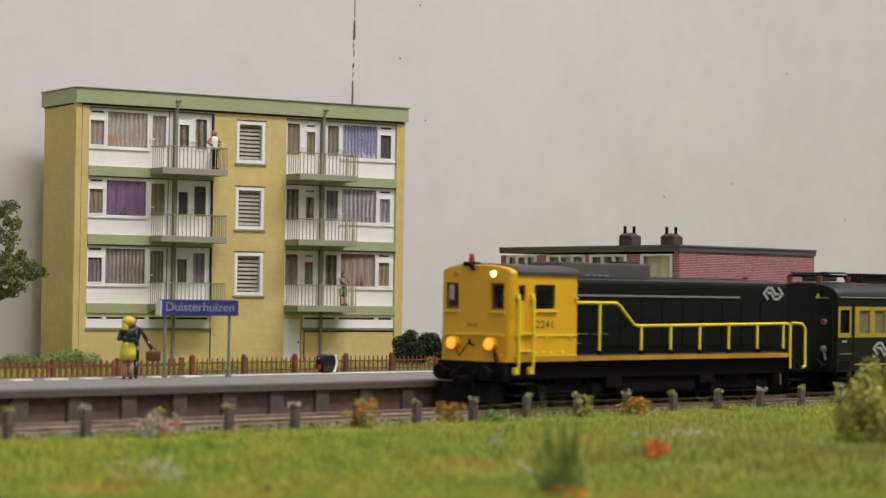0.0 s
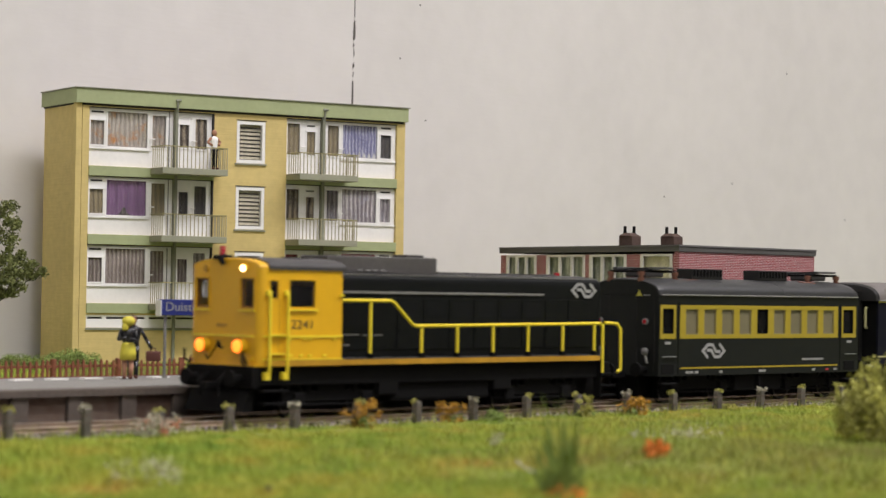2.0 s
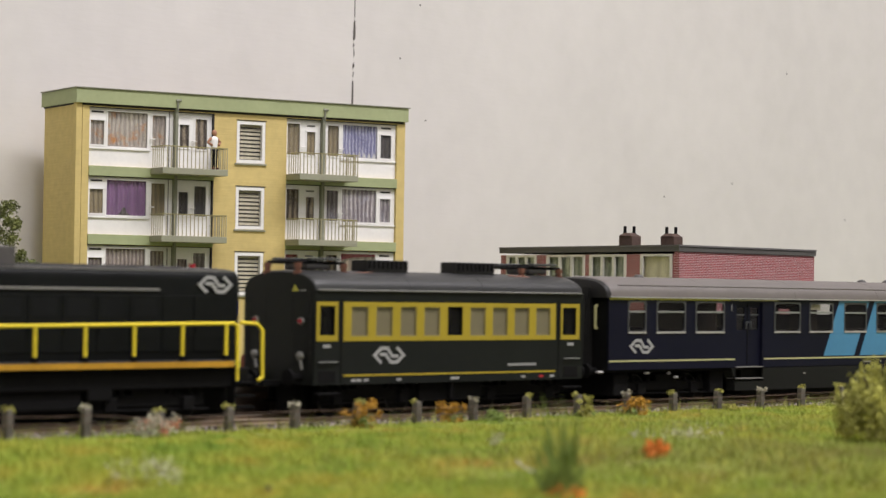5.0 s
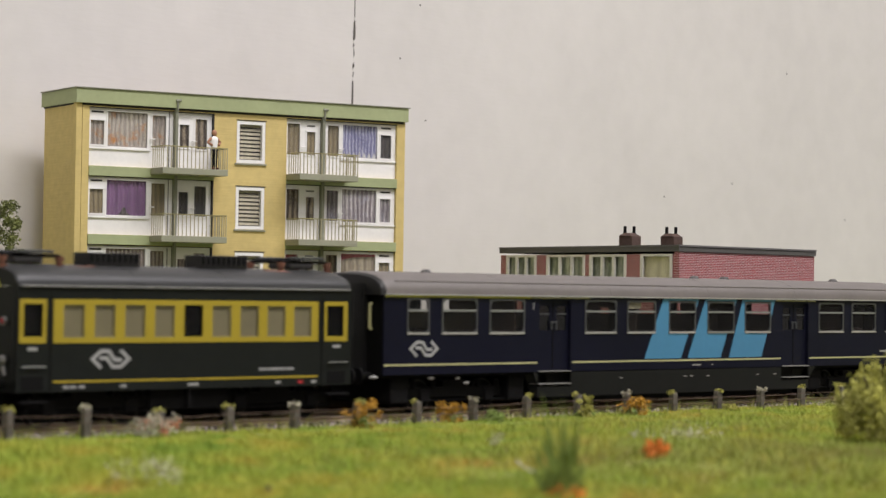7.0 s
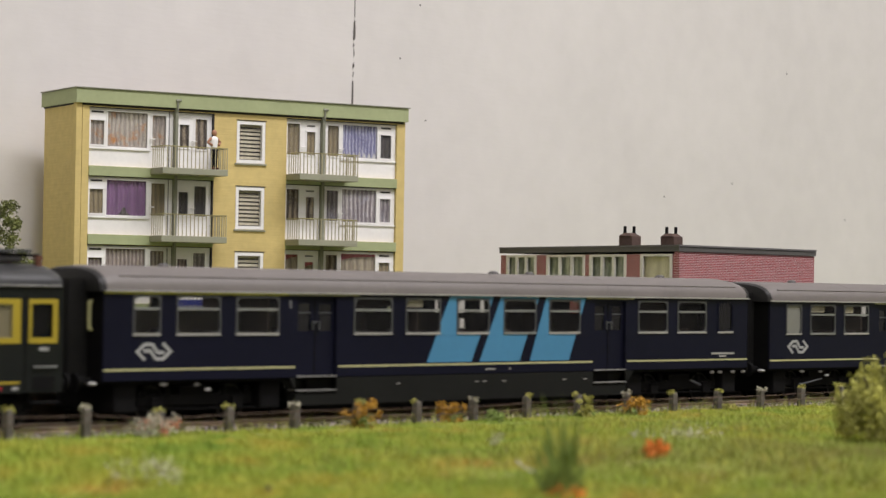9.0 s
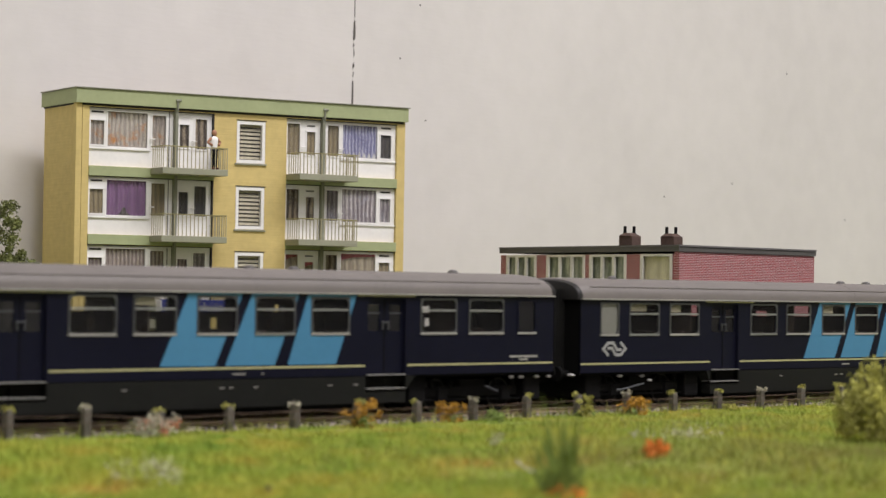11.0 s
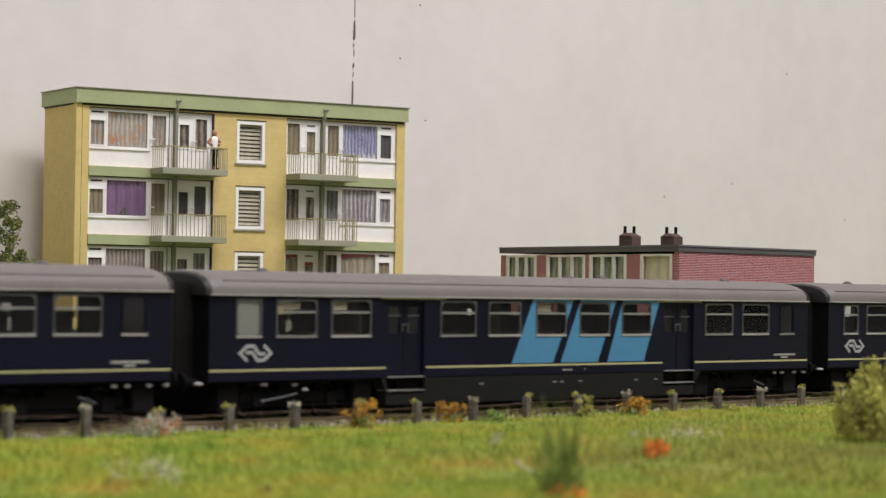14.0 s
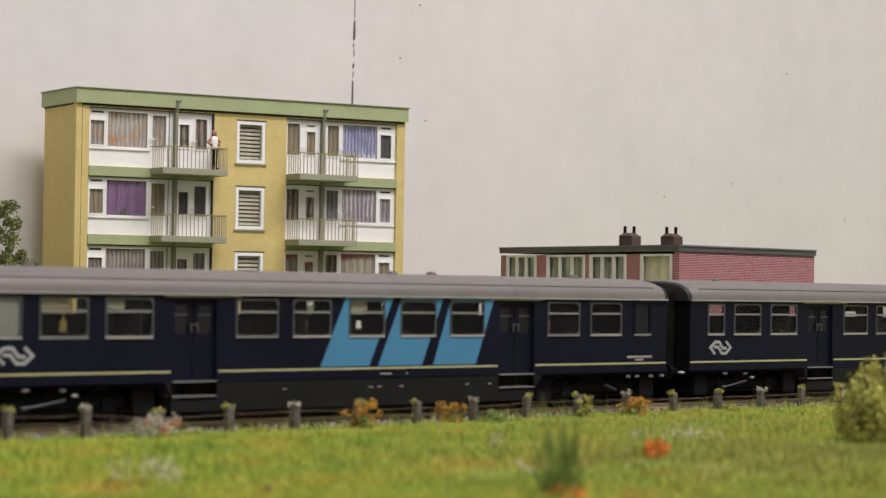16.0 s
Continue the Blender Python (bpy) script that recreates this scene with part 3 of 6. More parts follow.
    for k, (t, b) in enumerate(zip(tops, bottoms)):
        # panels that carry the windows: white board with the openings cut out
        wins = [(0.62, 1.21, t - 1.50, t - 0.53), (1.36, 3.10, t - 1.55, t - 0.15), (3.32, 3.93, t - 1.52, t - 0.21), (4.54, 4.97, t - 1.46, t - 0.52), (5.25, 5.78, t - 1.50, t - 0.26)]
        part("window_board", Shape().wall(0.53, 6.05, b, t, [(w[0] - 0.055, w[1] + 0.055, w[2] - 0.055, w[3] + 0.055) for w in wins], 0.13, 0.2), WHITE, a)
        part("sill", Shape().soft(0.53, 3.24, 0.06, 0.13, t - 1.68, t - 1.62, 0.01), WHITE, a)
        part("vent_slot", Shape().box(0.66, 1.17, 0.115, 0.131, t - 0.22, t - 0.15), DARK_GAP, a)
        for w, c in zip(wins, left[k]):
            f = glazed(*w, c, a)
            if c == "purple":
                m, z = (w[0] + w[1]) / 2 - 0.08, w[2]
                part("curtain_gap", Shape().prism([(m - 0.30, z), (m + 0.30, z), (m + 0.13, z + 0.13), (m + 0.03, z + 0.34), (m - 0.06, z + 0.30), (m - 0.16, z + 0.12)], "y", 0.172, 0.178), CURTAINS["dark"], f, "dark parting at the hem of the curtain")
        for x in (3.25, 5.1):
            part("door_handle", Shape().rod((x, 0.02, t - 1.18), (x + 0.16, 0.02, t - 1.18), 0.025).rod((x, 0.02, t - 1.18), (x, 0.13, t - 1.18), 0.02), WHITE, a)
        for x in (3.19, 4.06, 5.02):
            part("joint", Shape().box(x, x + 0.03, 0.118, 0.131, b, t - 0.05), DARK_GAP if 4 < x < 5 else WHITE, a)
        part("jamb", Shape().box(6.0, 6.055, -0.01, 0.12, b, t), DARK_GAP, a)
        wins = [(9.53, 10.13, t - 1.52, t - 0.21), (10.46, 10.87, t - 1.50, t - 0.52), (11.47, 12.02, t - 1.50, t - 0.20), (12.21, 13.92, t - 1.52, t - 0.13), (14.09, 14.62, t - 1.48, t - 0.48)]
        part("window_board", Shape().wall(9.45, 14.84, b, t, [(w[0] - 0.055, w[1] + 0.055, w[2] - 0.055, w[3] + 0.055) for w in wins], 0.13, 0.2), WHITE, a)
        part("sill", Shape().soft(12.1, 14.84, 0.06, 0.13, t - 1.66, t - 1.60, 0.01), WHITE, a)
        part("vent_slot", Shape().box(14.12, 14.6, 0.115, 0.131, t - 0.22, t - 0.15), DARK_GAP, a)
        part("vent_slot", Shape().box(10.48, 10.85, 0.115, 0.131, t - 0.30, t - 0.24), DARK_GAP, a)
        for w, c in zip(wins, right[k]):
            f = glazed(*w, c, a)
            m, wide = (w[0] + w[1]) / 2, w[1] - w[0]
            if c == "blue":
                for i in range(7):
                    x = w[0] + wide * (i + 0.5) / 7
                    part("lace_hem", Shape().prism([(x - wide / 15, w[2]), (x + wide / 15, w[2]), (x + 0.01, w[2] + 0.24), (x - 0.01, w[2] + 0.24)], "y", 0.174, 0.18), LACE, f, "white scalloped lace hem")
            if c == "drape":
                part("valance", Shape().prism([(w[0], w[3] - 0.28), (w[0] + wide * 0.35, w[3] - 0.15), (w[1], w[3] - 0.10), (w[1], w[3]), (w[0], w[3])], "y", 0.166, 0.172), CURTAINS["red"], f, "dusky red valance")
                if wide > 1:
                    for x in (m - 0.02, m + 0.22):
                        part("window_ornament", Shape().prism([(x - 0.11, w[2]), (x + 0.11, w[2]), (x + 0.03, w[2] + 0.3), (x, w[2] + 0.62), (x - 0.03, w[2] + 0.3)], "y", 0.166, 0.172), CURTAINS["red"], f, "red candle-shaped ornament")
        for x in (10.2, 12.06):
            part("door_handle", Shape().rod((x, 0.02, t - 1.18), (x + 0.16, 0.02, t - 1.18), 0.025).rod((x, 0.02, t - 1.18), (x, 0.13, t - 1.18), 0.02), WHITE, a)
        part("head_joint", Shape().box(0.53, 6.05, 0.0, 0.125, t - 0.035, t - 0.002), DARK_GAP, a)
        part("head_joint", Shape().box(9.45, 14.84, 0.0, 0.125, t - 0.035, t - 0.002), DARK_GAP, a)
        # balconies
        for x0, x1 in ((3.20, 6.12), (9.44, 12.26)):
            slab = part("balcony", Shape().soft(x0, x1, -1.2, 0.12, b - 0.26, b - 0.005, 0.02), BALCONY_GREEN, a, "grey-green balcony slab with thin railing")
            part("top_rail", Shape().tube([(x0 + 0.03, 0.0, b + 0.86), (x0 + 0.03, -1.17, b + 0.86), (x1 - 0.03, -1.17, b + 0.86), (x1 - 0.03, 0.0, b + 0.86)], 0.022), BAR_GREEN, slab)
            bar = None
            spots = [(x0 + 0.03, -1.17 + 0.195 * i) for i in range(1, 6)] + [(x0 + 0.03 + (x1 - x0 - 0.06) * i / 16, -1.17) for i in range(17)] + [(x1 - 0.03, -1.17 + 0.195 * i) for i in range(1, 6)]
            for x, y in spots:
                if bar is None:
                    bar = part("baluster", Shape().box(-0.016, 0.016, -0.016, 0.016, -0.02, 0.86), BAR_WHITE, slab)
                    bar.location = (x * K, y * K, b * K)
                else:
                    again(bar, slab, x, y, b)
    for x in (4.30, 11.16):
        p = part("drain_pipe", Shape().soft(x - 0.065, x + 0.065, -0.15, 0.1, 2.3, 10.60, 0.03).rod((x, -0.19, 10.5), (x, -0.19, 10.9), 0.05, 8).ball((x, -0.12, 10.88), (0.09, 0.09, 0.08)), PIPE_GREY, a)
        part("lower_pipe", Shape().rod((x, -0.12, 0.1), (x, -0.12, 2.35), 0.075), PIPE_GREY, a)
        part("pipe_cap", Shape().rod((x - 0.06, -0.2, 10.86), (x + 0.13, -0.24, 10.90), 0.05), PIPE_GREY, a)
    part("corner_pipe", Shape().rod((0.05, 0.42, 0.1), (0.05, 0.42, 10.55), 0.06), STUCCO, a, smooth=True)
    part("corner_seam", Shape().box(-0.012, 0.018, 0.293, 0.345, 0.1, 10.58), SEAM, a, "rust-stained glue seam at the corner")
    part("fascia_joint", Shape().box(-0.03, 0.018, 0.36, D, 10.53, 10.582), DARK_GAP, a)
    for x0, x1, z0, z1 in mids:
        f = part("blind_window", Shape().frame_of(x0 - 0.02, x1 + 0.02, z0 - 0.02, z1 + 0.02, 0.15, 0.0, 0.16), WHITE, a)
        part("window_sill", Shape().soft(x0 - 0.08, x1 + 0.06, -0.07, 0.05, z0 - 0.09, z0 - 0.021, 0.012), BALCONY_GREEN, f)
        part("lintel_joint", Shape().box(x0 - 0.03, x1 + 0.05, -0.02, 0.02, z1 + 0.022, z1 + 0.06), DARK_GAP, f)
        part("pane", Shape().box(x0 + 0.13, x1 - 0.13, 0.10, 0.108, z0 + 0.13, z1 - 0.13), PANE, f).visible_shadow = False
        part("backing", Shape().box(x0 + 0.1, x1 - 0.1, 0.24, 0.27, z0 + 0.1, z1 - 0.1), CURTAINS["backing"], f)
        n = 9
        slat = None
        for i in range(n):
            z = z0 + 0.22 + (z1 - z0 - 0.40) * i / (n - 1)
            if slat is None:
                slat = part("blind", Shape().prism([(0.14, -0.05), (0.19, 0.058), (0.205, 0.048), (0.155, -0.06)], "x", x0 + 0.13, x1 - 0.13), BLIND, f)
                slat.location = (0, 0, z * K)
            else:
                again(slat, f, 0, 0, z)
    # ground floor: strip windows, door, garage-like panels
    for x0, x1, z0, z1, splits in ((0.52, 6.03, 1.62, 2.14, (1.32, 3.2, 4.4)), (10.36, 14.84, 1.66, 2.18, (12.05, 14.0))):
        part("strip_window", Shape().wall(x0, x1, z0, z1, [(p + 0.08, q - 0.08, z1 - 0.17, z1 - 0.09) for p, q in zip((x0, *splits), (*splits, x1))], 0.05, 0.16), WHITE, a)
        part("strip_dark", Shape().box(x0 + 0.02, x1 - 0.02, 0.17, 0.2, z0 + 0.02, z1 - 0.02), DARK_GAP, a)
        part("strip_sill", Shape().soft(x0 - 0.03, x1 + 0.02, -0.06, 0.048, z0 - 0.10, z0 - 0.004, 0.012), PIPE_GREY, a)
    for x in (6.0, 10.4, 14.8):
        part("panel_joint", Shape().box(x, x + 0.05, -0.008, 0.003, 0.2, 1.5), DARK_GAP, a)
    part("panel_joint", Shape().box(10.4, 14.85, -0.008, 0.003, 1.48, 1.54), DARK_GAP, a)
    d = part("entrance_door", Shape().soft(9.48, 10.28, 0.06, 0.14, 0.2, 2.04, 0.02), WHITE, a, "plain white ground-floor door")
    part("door_knob", Shape().ball((10.18, 0.03, 1.05), 0.05, 8, 5), ALU, d)
    part("door_panel", Shape().frame_of(9.6, 10.16, 1.1, 1.9, 0.03, 0.05, 0.062), WHITE, d)


def house():
    h = new("terrace_house")
    h.matrix_world = pose(25.4 * K, 10.98 * K, 0)
    tagged(h, "low flat-roofed red brick terrace with cream windows", "building")
    ca, sa = math.cos(radians(75)), math.sin(radians(75))

    def front(dist, out, z):
        """Along the long front, 15 degrees off square with the gable; out: metres before it."""
        return (dist * ca - out * sa, dist * sa + out * ca, z)

    def slab(d0, d1, o0, o1, z0, z1):
        pts = [(d0, o0), (d1, o0), (d1, o1), (d0, o1)]
        return Shape().loft([[front(*p, z0) for p in pts], [front(*p, z1) for p in pts]])

    G = 8.9
    part("gable_wall", Shape().box(0.0, G, 0.0, 0.25, 0, 4.98), BRICK_RED, h, "red brick gable wall")
    wins = ((0.45, 2.62, "cream"), (3.6, 6.27, "greenish"), (6.6, 9.55, "greenish"), (10.35, 12.8, "greenish"))
    prev = 0.0
    for a, b, c in wins:
        part("brick_pier", slab(prev + (0.27 if not prev else 0), a, 0, -0.25, 0, 4.9), BRICK_RED, h)
        part("parapet", slab(a, b, 0, -0.25, 0, 3.3), BRICK_RED, h)
        w = part("window", slab(a, b, 0.02, -0.05, 4.80, 4.9), CREAM, h)
        part("window_sill", slab(a, b, 0.08, -0.05, 3.3, 3.4), CREAM, w)
        n = 3 if b - a > 2.2 else 1
        for i in range(n + 1):
            x = a + (b - a - 0.17) * i / n
            part("mullion", slab(x, x + 0.17, 0.03, -0.06, 3.4, 4.8), CREAM, w)
        part("pane", slab(a, b, -0.04, -0.045, 3.4, 4.8), PANE, w).visible_shadow = False
        part("curtain", slab(a, b, -0.14, -0.16, 3.4, 4.8), CURTAINS[c], w)
        prev = b
    part("brick_pier", slab(prev, 13.28, 0, -0.25, 0, 4.9), BRICK_RED, h)
    far = front(13.28, 0, 0)
    part("rear_wall", Shape().loft([[(G, 0.2, z), (G + 0.2, 0.2, z), (far[0] + G + 0.2, far[1], z), (far[0] + G, far[1], z)] for z in (0, 4.9)]).box(far[0] + 0.3, far[0] + G, far[1] - 0.25, far[1], 0, 4.9), BRICK_RED, h)
    o = 0.05
    base = [(-o * 1.6, -o), (G + o, -o), (far[0] + G + o, far[1] + o), (far[0] - o, far[1] + o)]
    roof = part("roof", Shape().loft([[(x, y, z) for x, y in base] for z in (4.99, 5.18)]), FASCIA, h)
    part("roof_edge", Shape().loft([[(x * 1.004 - 0.03, y * 1.004 - 0.03, z) for x, y in base] for z in (5.184, 5.25)]), FELT, roof)
    for x, y in ((1.65, 3.95), (2.85, 2.75)):
        c = part("chimney", Shape().soft(x - 0.25, x + 0.32, y - 0.35, y + 0.35, 5.252, 5.66, 0.02).loft([[(x + sx * r, y + sy * r, z) for sx, sy in ((-1, -1), (1, -1), (1, 1), (-1, 1))] for z, r in ((5.66, 0.3), (5.78, 0.17))]), BRICK_DARK, h)
        for dx, dy in ((-0.12, 0.14), (0.14, -0.12)):
            part("chimney_pot", Shape().rod((x + dx, y + dy, 5.7), (x + dx, y + dy, 6.05), 0.07, 10, 0.065), CHASSIS, c)


apartment()
house()


# ---- trains ----
LOGO = [(-0.24, -0.185), (-0.45, 0.0), (-0.25, 0.165), (-0.05, 0.165), (0.10, -0.02), (0.28, -0.02)]


def emblem(parent, x, z, y, s=1.0):
    """A plain double-arrow shape."""
    a = [(x + p[0] * s * 1.05, z + p[1] * s) for p in LOGO]
    b = [(x - p[0] * s * 1.05, z - p[1] * s) for p in LOGO]
    for p in (a, b):
        part("emblem", Shape().strip(p, 0.082 * s, y - 0.012, y), DECAL, parent)


ROLLING = []


def bogie(parent, x, base, r, width=1.05):
    b = part("bogie", Shape().soft(x - base / 2 - 0.55, x + base / 2 + 0.55, -width, -width + 0.14, 0.42, 0.72, 0.04).soft(x - base / 2 - 0.55, x + base / 2 + 0.55, width - 0.14, width, 0.42, 0.72, 0.04).box(x - 0.5, x + 0.5, -width, width, 0.45, 0.9), CHASSIS, parent)
    for s in (-1, 1):
        for e in (-1, 1):
            cx = x + e * base / 2
            part("axle_box", Shape().soft(cx - 0.17, cx + 0.17, s * width - 0.1, s * width + 0.1, 0.32, 0.66, 0.03), CHASSIS, b)
            for k in (-1, 1):
                c = cx + k * 0.36
                sp = Shape()
                for i in range(4):
                    sp.rod((c, s * (width - 0.02), 0.70 + i * 0.05), (c, s * (width - 0.02), 0.73 + i * 0.05), 0.085, 8)
                part("coil_spring", sp.rod((c, s * (width - 0.02), 0.66), (c, s * (width - 0.02), 0.9), 0.05, 8), CHASSIS, b)
        part("brake_rod", Shape().tube([(x - base / 2 - 0.7, s * width, 0.36), (x + base / 2 + 0.7, s * width, 0.34)], 0.03), CHASSIS, b)
    for e in (-1, 1):
        w = Shape().rod((0, -0.9, 0), (0, 0.9, 0), 0.09, 8)
        for s in (-1, 1):
            w.rod((0, s * 0.70, 0), (0, s * 0.83, 0), r, 28).rod((0, s * 0.655, 0), (0, s * 0.70, 0), r + 0.035, 28)
        ob = part("wheelset", w, CHASSIS, parent)
        for s in (-1, 1):
            part("tyre_rim", Shape().rod((0, s * 0.831, 0), (0, s * 0.836, 0), r * 0.97, 28), TREAD, ob)
            part("wheel_disc", Shape().rod((0, s * 0.837, 0), (0, s * 0.84, 0), r * 0.86, 28).box(-r * 0.7, r * 0.7, s * 0.84 - 0.01, s * 0.84 + 0.01, -0.05, 0.05).box(-0.05, 0.05, s * 0.84 - 0.01, s * 0.84 + 0.01, -r * 0.7, r * 0.7), CHASSIS, ob)
        ob.location = ((x + e * base / 2) * K, 0, r * K)
        ROLLING.append((ob, x + e * base / 2, r))


def buffers(parent, x, way):
    for y in (-0.88, 0.88):
        b = part("buffer", Shape().rod((x, y, 1.05), (x + way * 0.38, y, 1.05), 0.11, 12), CHASSIS, parent)
        part("buffer_plate", Shape().rod((x + way * 0.38, y, 1.05), (x + way * 0.46, y, 1.05), 0.22, 16, 0.21), CHASSIS, b)
    part("coupling", Shape().soft(min(x, x + way * 0.6), max(x, x + way * 0.6), -0.12, 0.12, 0.78, 0.95, 0.03), CHASSIS, parent)


def arch(hw, z0, z1, n=14, power=2.4):
    """A roof section from one eave over the top to the other."""
    pts = []
    for i in range(n + 1):
        a = math.pi * i / n
        c, s = math.cos(a), math.sin(a)
        pts.append((-hw * math.copysign(abs(c) ** (2 / power), c), z0 + (z1 - z0) * abs(s) ** (2 / power)))
    return pts


def locomotive():
    t = thing("diesel_locomotive", -4.15, 0, 0, 0, "yellow-cabbed dark grey diesel locomotive with yellow handrails", "locomotive")
    # frame
    part("underframe", Shape().soft(-0.12, 13.62, -1.25, 1.25, 0.86, 1.34, 0.05), CHASSIS, t)
    # Plain black block added to keep the view under the locomotive dark.
    part("underframe_filler", Shape().box(0.2, 13.9, -0.4, 0.4, 0.08, 0.9), CHASSIS, t)
    part("fuel_tank", Shape().soft(4.8, 8.6, -1.15, 1.15, 0.38, 0.9, 0.08), CHASSIS, t)
    part("side_box", Shape().soft(4.3, 5.0, -1.25, -0.9, 0.55, 1.1, 0.05), CHASSIS, t)
    part("side_box", Shape().soft(8.7, 9.4, -1.25, -0.9, 0.6, 1.1, 0.05), CHASSIS, t)
    for s in (-1, 1):
        part("side_beam", Shape().box(0.18, 12.97, min(s * 1.43, s * 1.27), max(s * 1.43, s * 1.27), 1.375, 1.515), BEAM_ORANGE, t, "weathered yellow side beam")
        part("walkway_edge", Shape().box(2.8, 13.0, min(s * 1.425, s * 0.9), max(s * 1.425, s * 0.9), 1.52, 1.545), ROOF_DARK, t)
    for x in (2.75, 10.6):
        bogie(t, x, 2.35, 0.475, 1.08)
    buffers(t, -0.1, -1)
    buffers(t, 13.6, 1)
    part("buffer_beam", Shape().soft(-0.16, 0.1, -1.32, 1.32, 0.8, 1.36, 0.04), CHASSIS, t)
    part("snow_plough", Shape().prism([(-0.35, 0.2), (-0.1, 0.75), (0.05, 0.75), (0.0, 0.18)], "y", -1.15, 1.15), CHASSIS, t)
    part("brake_hoses", Shape().tube([(-0.2, 0.3, 1.2), (-0.5, 0.3, 1.0), (-0.5, 0.3, 0.6)], 0.04).tube([(-0.2, -0.35, 1.2), (-0.5, -0.4, 1.0), (-0.5, -0.4, 0.6)], 0.04).tube([(-0.2, 0.55, 1.15), (-0.45, 0.55, 0.9)], 0.04), CHASSIS, t)
    # cab: side and front walls with real openings
    ZB, ZE = 1.36, 3.85
    big, small = (0.96, 1.83, 2.86, 3.55), (0.31, 0.58, 3.08, 3.53)
    cab = part("cab", Shape().wall(0.20, 2.78, ZB, ZE, [big, small], -1.40, -1.32), LOCO_YELLOW, t, "bright yellow driver's cab")
    part("far_wall", Shape().wall(0.20, 2.78, ZB, ZE, [big, small], 1.32, 1.40), LOCO_YELLOW, cab)
    part("front_wall", Shape().wall(-1.20, 1.20, ZB, ZE, [(-1.16, -0.62, 2.82, 3.58), (0.62, 1.16, 2.82, 3.58)], 0.0, 0.08, "x"), LOCO_YELLOW, cab)
    part("rear_wall", Shape().box(2.70, 2.779, -1.319, 1.319, ZB, ZE), LOCO_YELLOW, cab)
    for s in (-1, 1):
        ring = [(0.20 - 0.20 * math.sin(a), s * (1.20 + 0.20 * math.cos(a))) for a in np.linspace(0, math.pi / 2, 8)]
        inner = [(0.20 - 0.12 * math.sin(a), s * (1.20 + 0.12 * math.cos(a))) for a in np.linspace(math.pi / 2, 0, 8)]
        part("cab_corner", Shape().prism(ring + inner, "z", ZB, ZE), LOCO_YELLOW, cab, smooth=True)
    # arched front above the windows and the roof
    arc = arch(1.40, ZE, 4.10, 20, 2.3)
    part("cab_brow", Shape().loft([[(x, p[0] * k, ZE + (p[1] - ZE) * k2) for p in arc] for x, k, k2 in ((0.03, 0.95, 0.9), (0.10, 0.985, 0.97), (0.30, 1.0, 1.0))]), LOCO_YELLOW, cab, smooth=True)
    arc2 = [(p[0] * 1.025, p[1] + 0.03) for p in arc] + [(p[0] * 0.985, p[1] - 0.0) for p in reversed(arc)]
    part("cab_roof", Shape().loft([[(x, *p) for p in arc2] for x in (0.26, 2.86)]), ROOF_DARK, cab, "dark grey arched cab roof", smooth=True)
    part("roof_fill", Shape().loft([[(x, p[0] * 0.98, p[1] - 0.01) for p in arc] for x in (0.3, 2.78)]), LOCO_YELLOW, cab, smooth=True)
    for s in (-1, 1):
        part("cab_roof_edge", Shape().box(0.26, 2.86, s * 1.42 - 0.025, s * 1.42 + 0.025, ZE - 0.045, ZE + 0.035), ROOF_DARK, cab)
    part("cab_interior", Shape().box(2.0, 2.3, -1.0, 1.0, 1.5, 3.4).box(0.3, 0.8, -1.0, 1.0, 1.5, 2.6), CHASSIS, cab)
    for s in (-1, 1):
        y = s * 1.375
        for w in (big, small):
            f = part("side_window", Shape().frame_of(w[0] - 0.04, w[1] + 0.04, w[2] - 0.04, w[3] + 0.04, 0.045, min(y, y + s * 0.035), max(y, y + s * 0.035)), LOCO_YELLOW, cab)
            part("pane", Shape().box(w[0], w[1], y - 0.03, y - 0.02, w[2], w[3]), PANE_TRAIN, f)
        part("window_ledge", Shape().box(0.90, 1.9, min(s * 1.40, s * 1.46), max(s * 1.40, s * 1.46), 2.77, 2.815), RAIL_YELLOW, cab)
        f = part("front_window", Shape().frame_of(s * 0.89 - 0.30, s * 0.89 + 0.30, 2.79, 3.61, 0.035, -0.025, 0.02, "x"), LOCO_YELLOW, cab)
        part("pane", Shape().box(0.062, 0.07, s * 0.89 - 0.26, s * 0.89 + 0.26, 2.83, 3.57), PANE_TRAIN, f)
        part("gasket", Shape().frame_of(s * 0.89 - 0.268, s * 0.89 + 0.268, 2.822, 3.578, 0.06, 0.03, 0.06, "x"), GASKET, f)
        part("window_lip", Shape().box(-0.06, 0.0, s * 0.89 - 0.31, s * 0.89 + 0.31, 2.74, 2.785), RAIL_YELLOW, f)
        part("waist_rib", Shape().box(0.1, 2.78, min(s * 1.40, s * 1.43), max(s * 1.40, s * 1.45), 2.09, 2.145), RAIL_YELLOW, cab)
        part("lower_rib", Shape().box(0.1, 2.78, min(s * 1.40, s * 1.435), max(s * 1.40, s * 1.435), 1.525, 1.56), RAIL_YELLOW, cab)
    part("front_rib", Shape().box(-0.05, 0.0, -1.16, 1.16, 2.09, 2.145), RAIL_YELLOW, cab)
    part("front_rib", Shape().box(-0.04, 0.0, -1.16, 1.16, 1.525, 1.56), RAIL_YELLOW, cab)
    part("front_ledge", Shape().box(-0.10, 0.0, -1.3, 1.3, 1.36, 1.42), LOCO_YELLOW, cab)
    for x in (0.95, 1.3, 1.6, 2.1):
        part("hinge", Shape().soft(x, x + 0.12, -1.44, -1.40, 1.60, 1.66, 0.01), RAIL_YELLOW, cab)
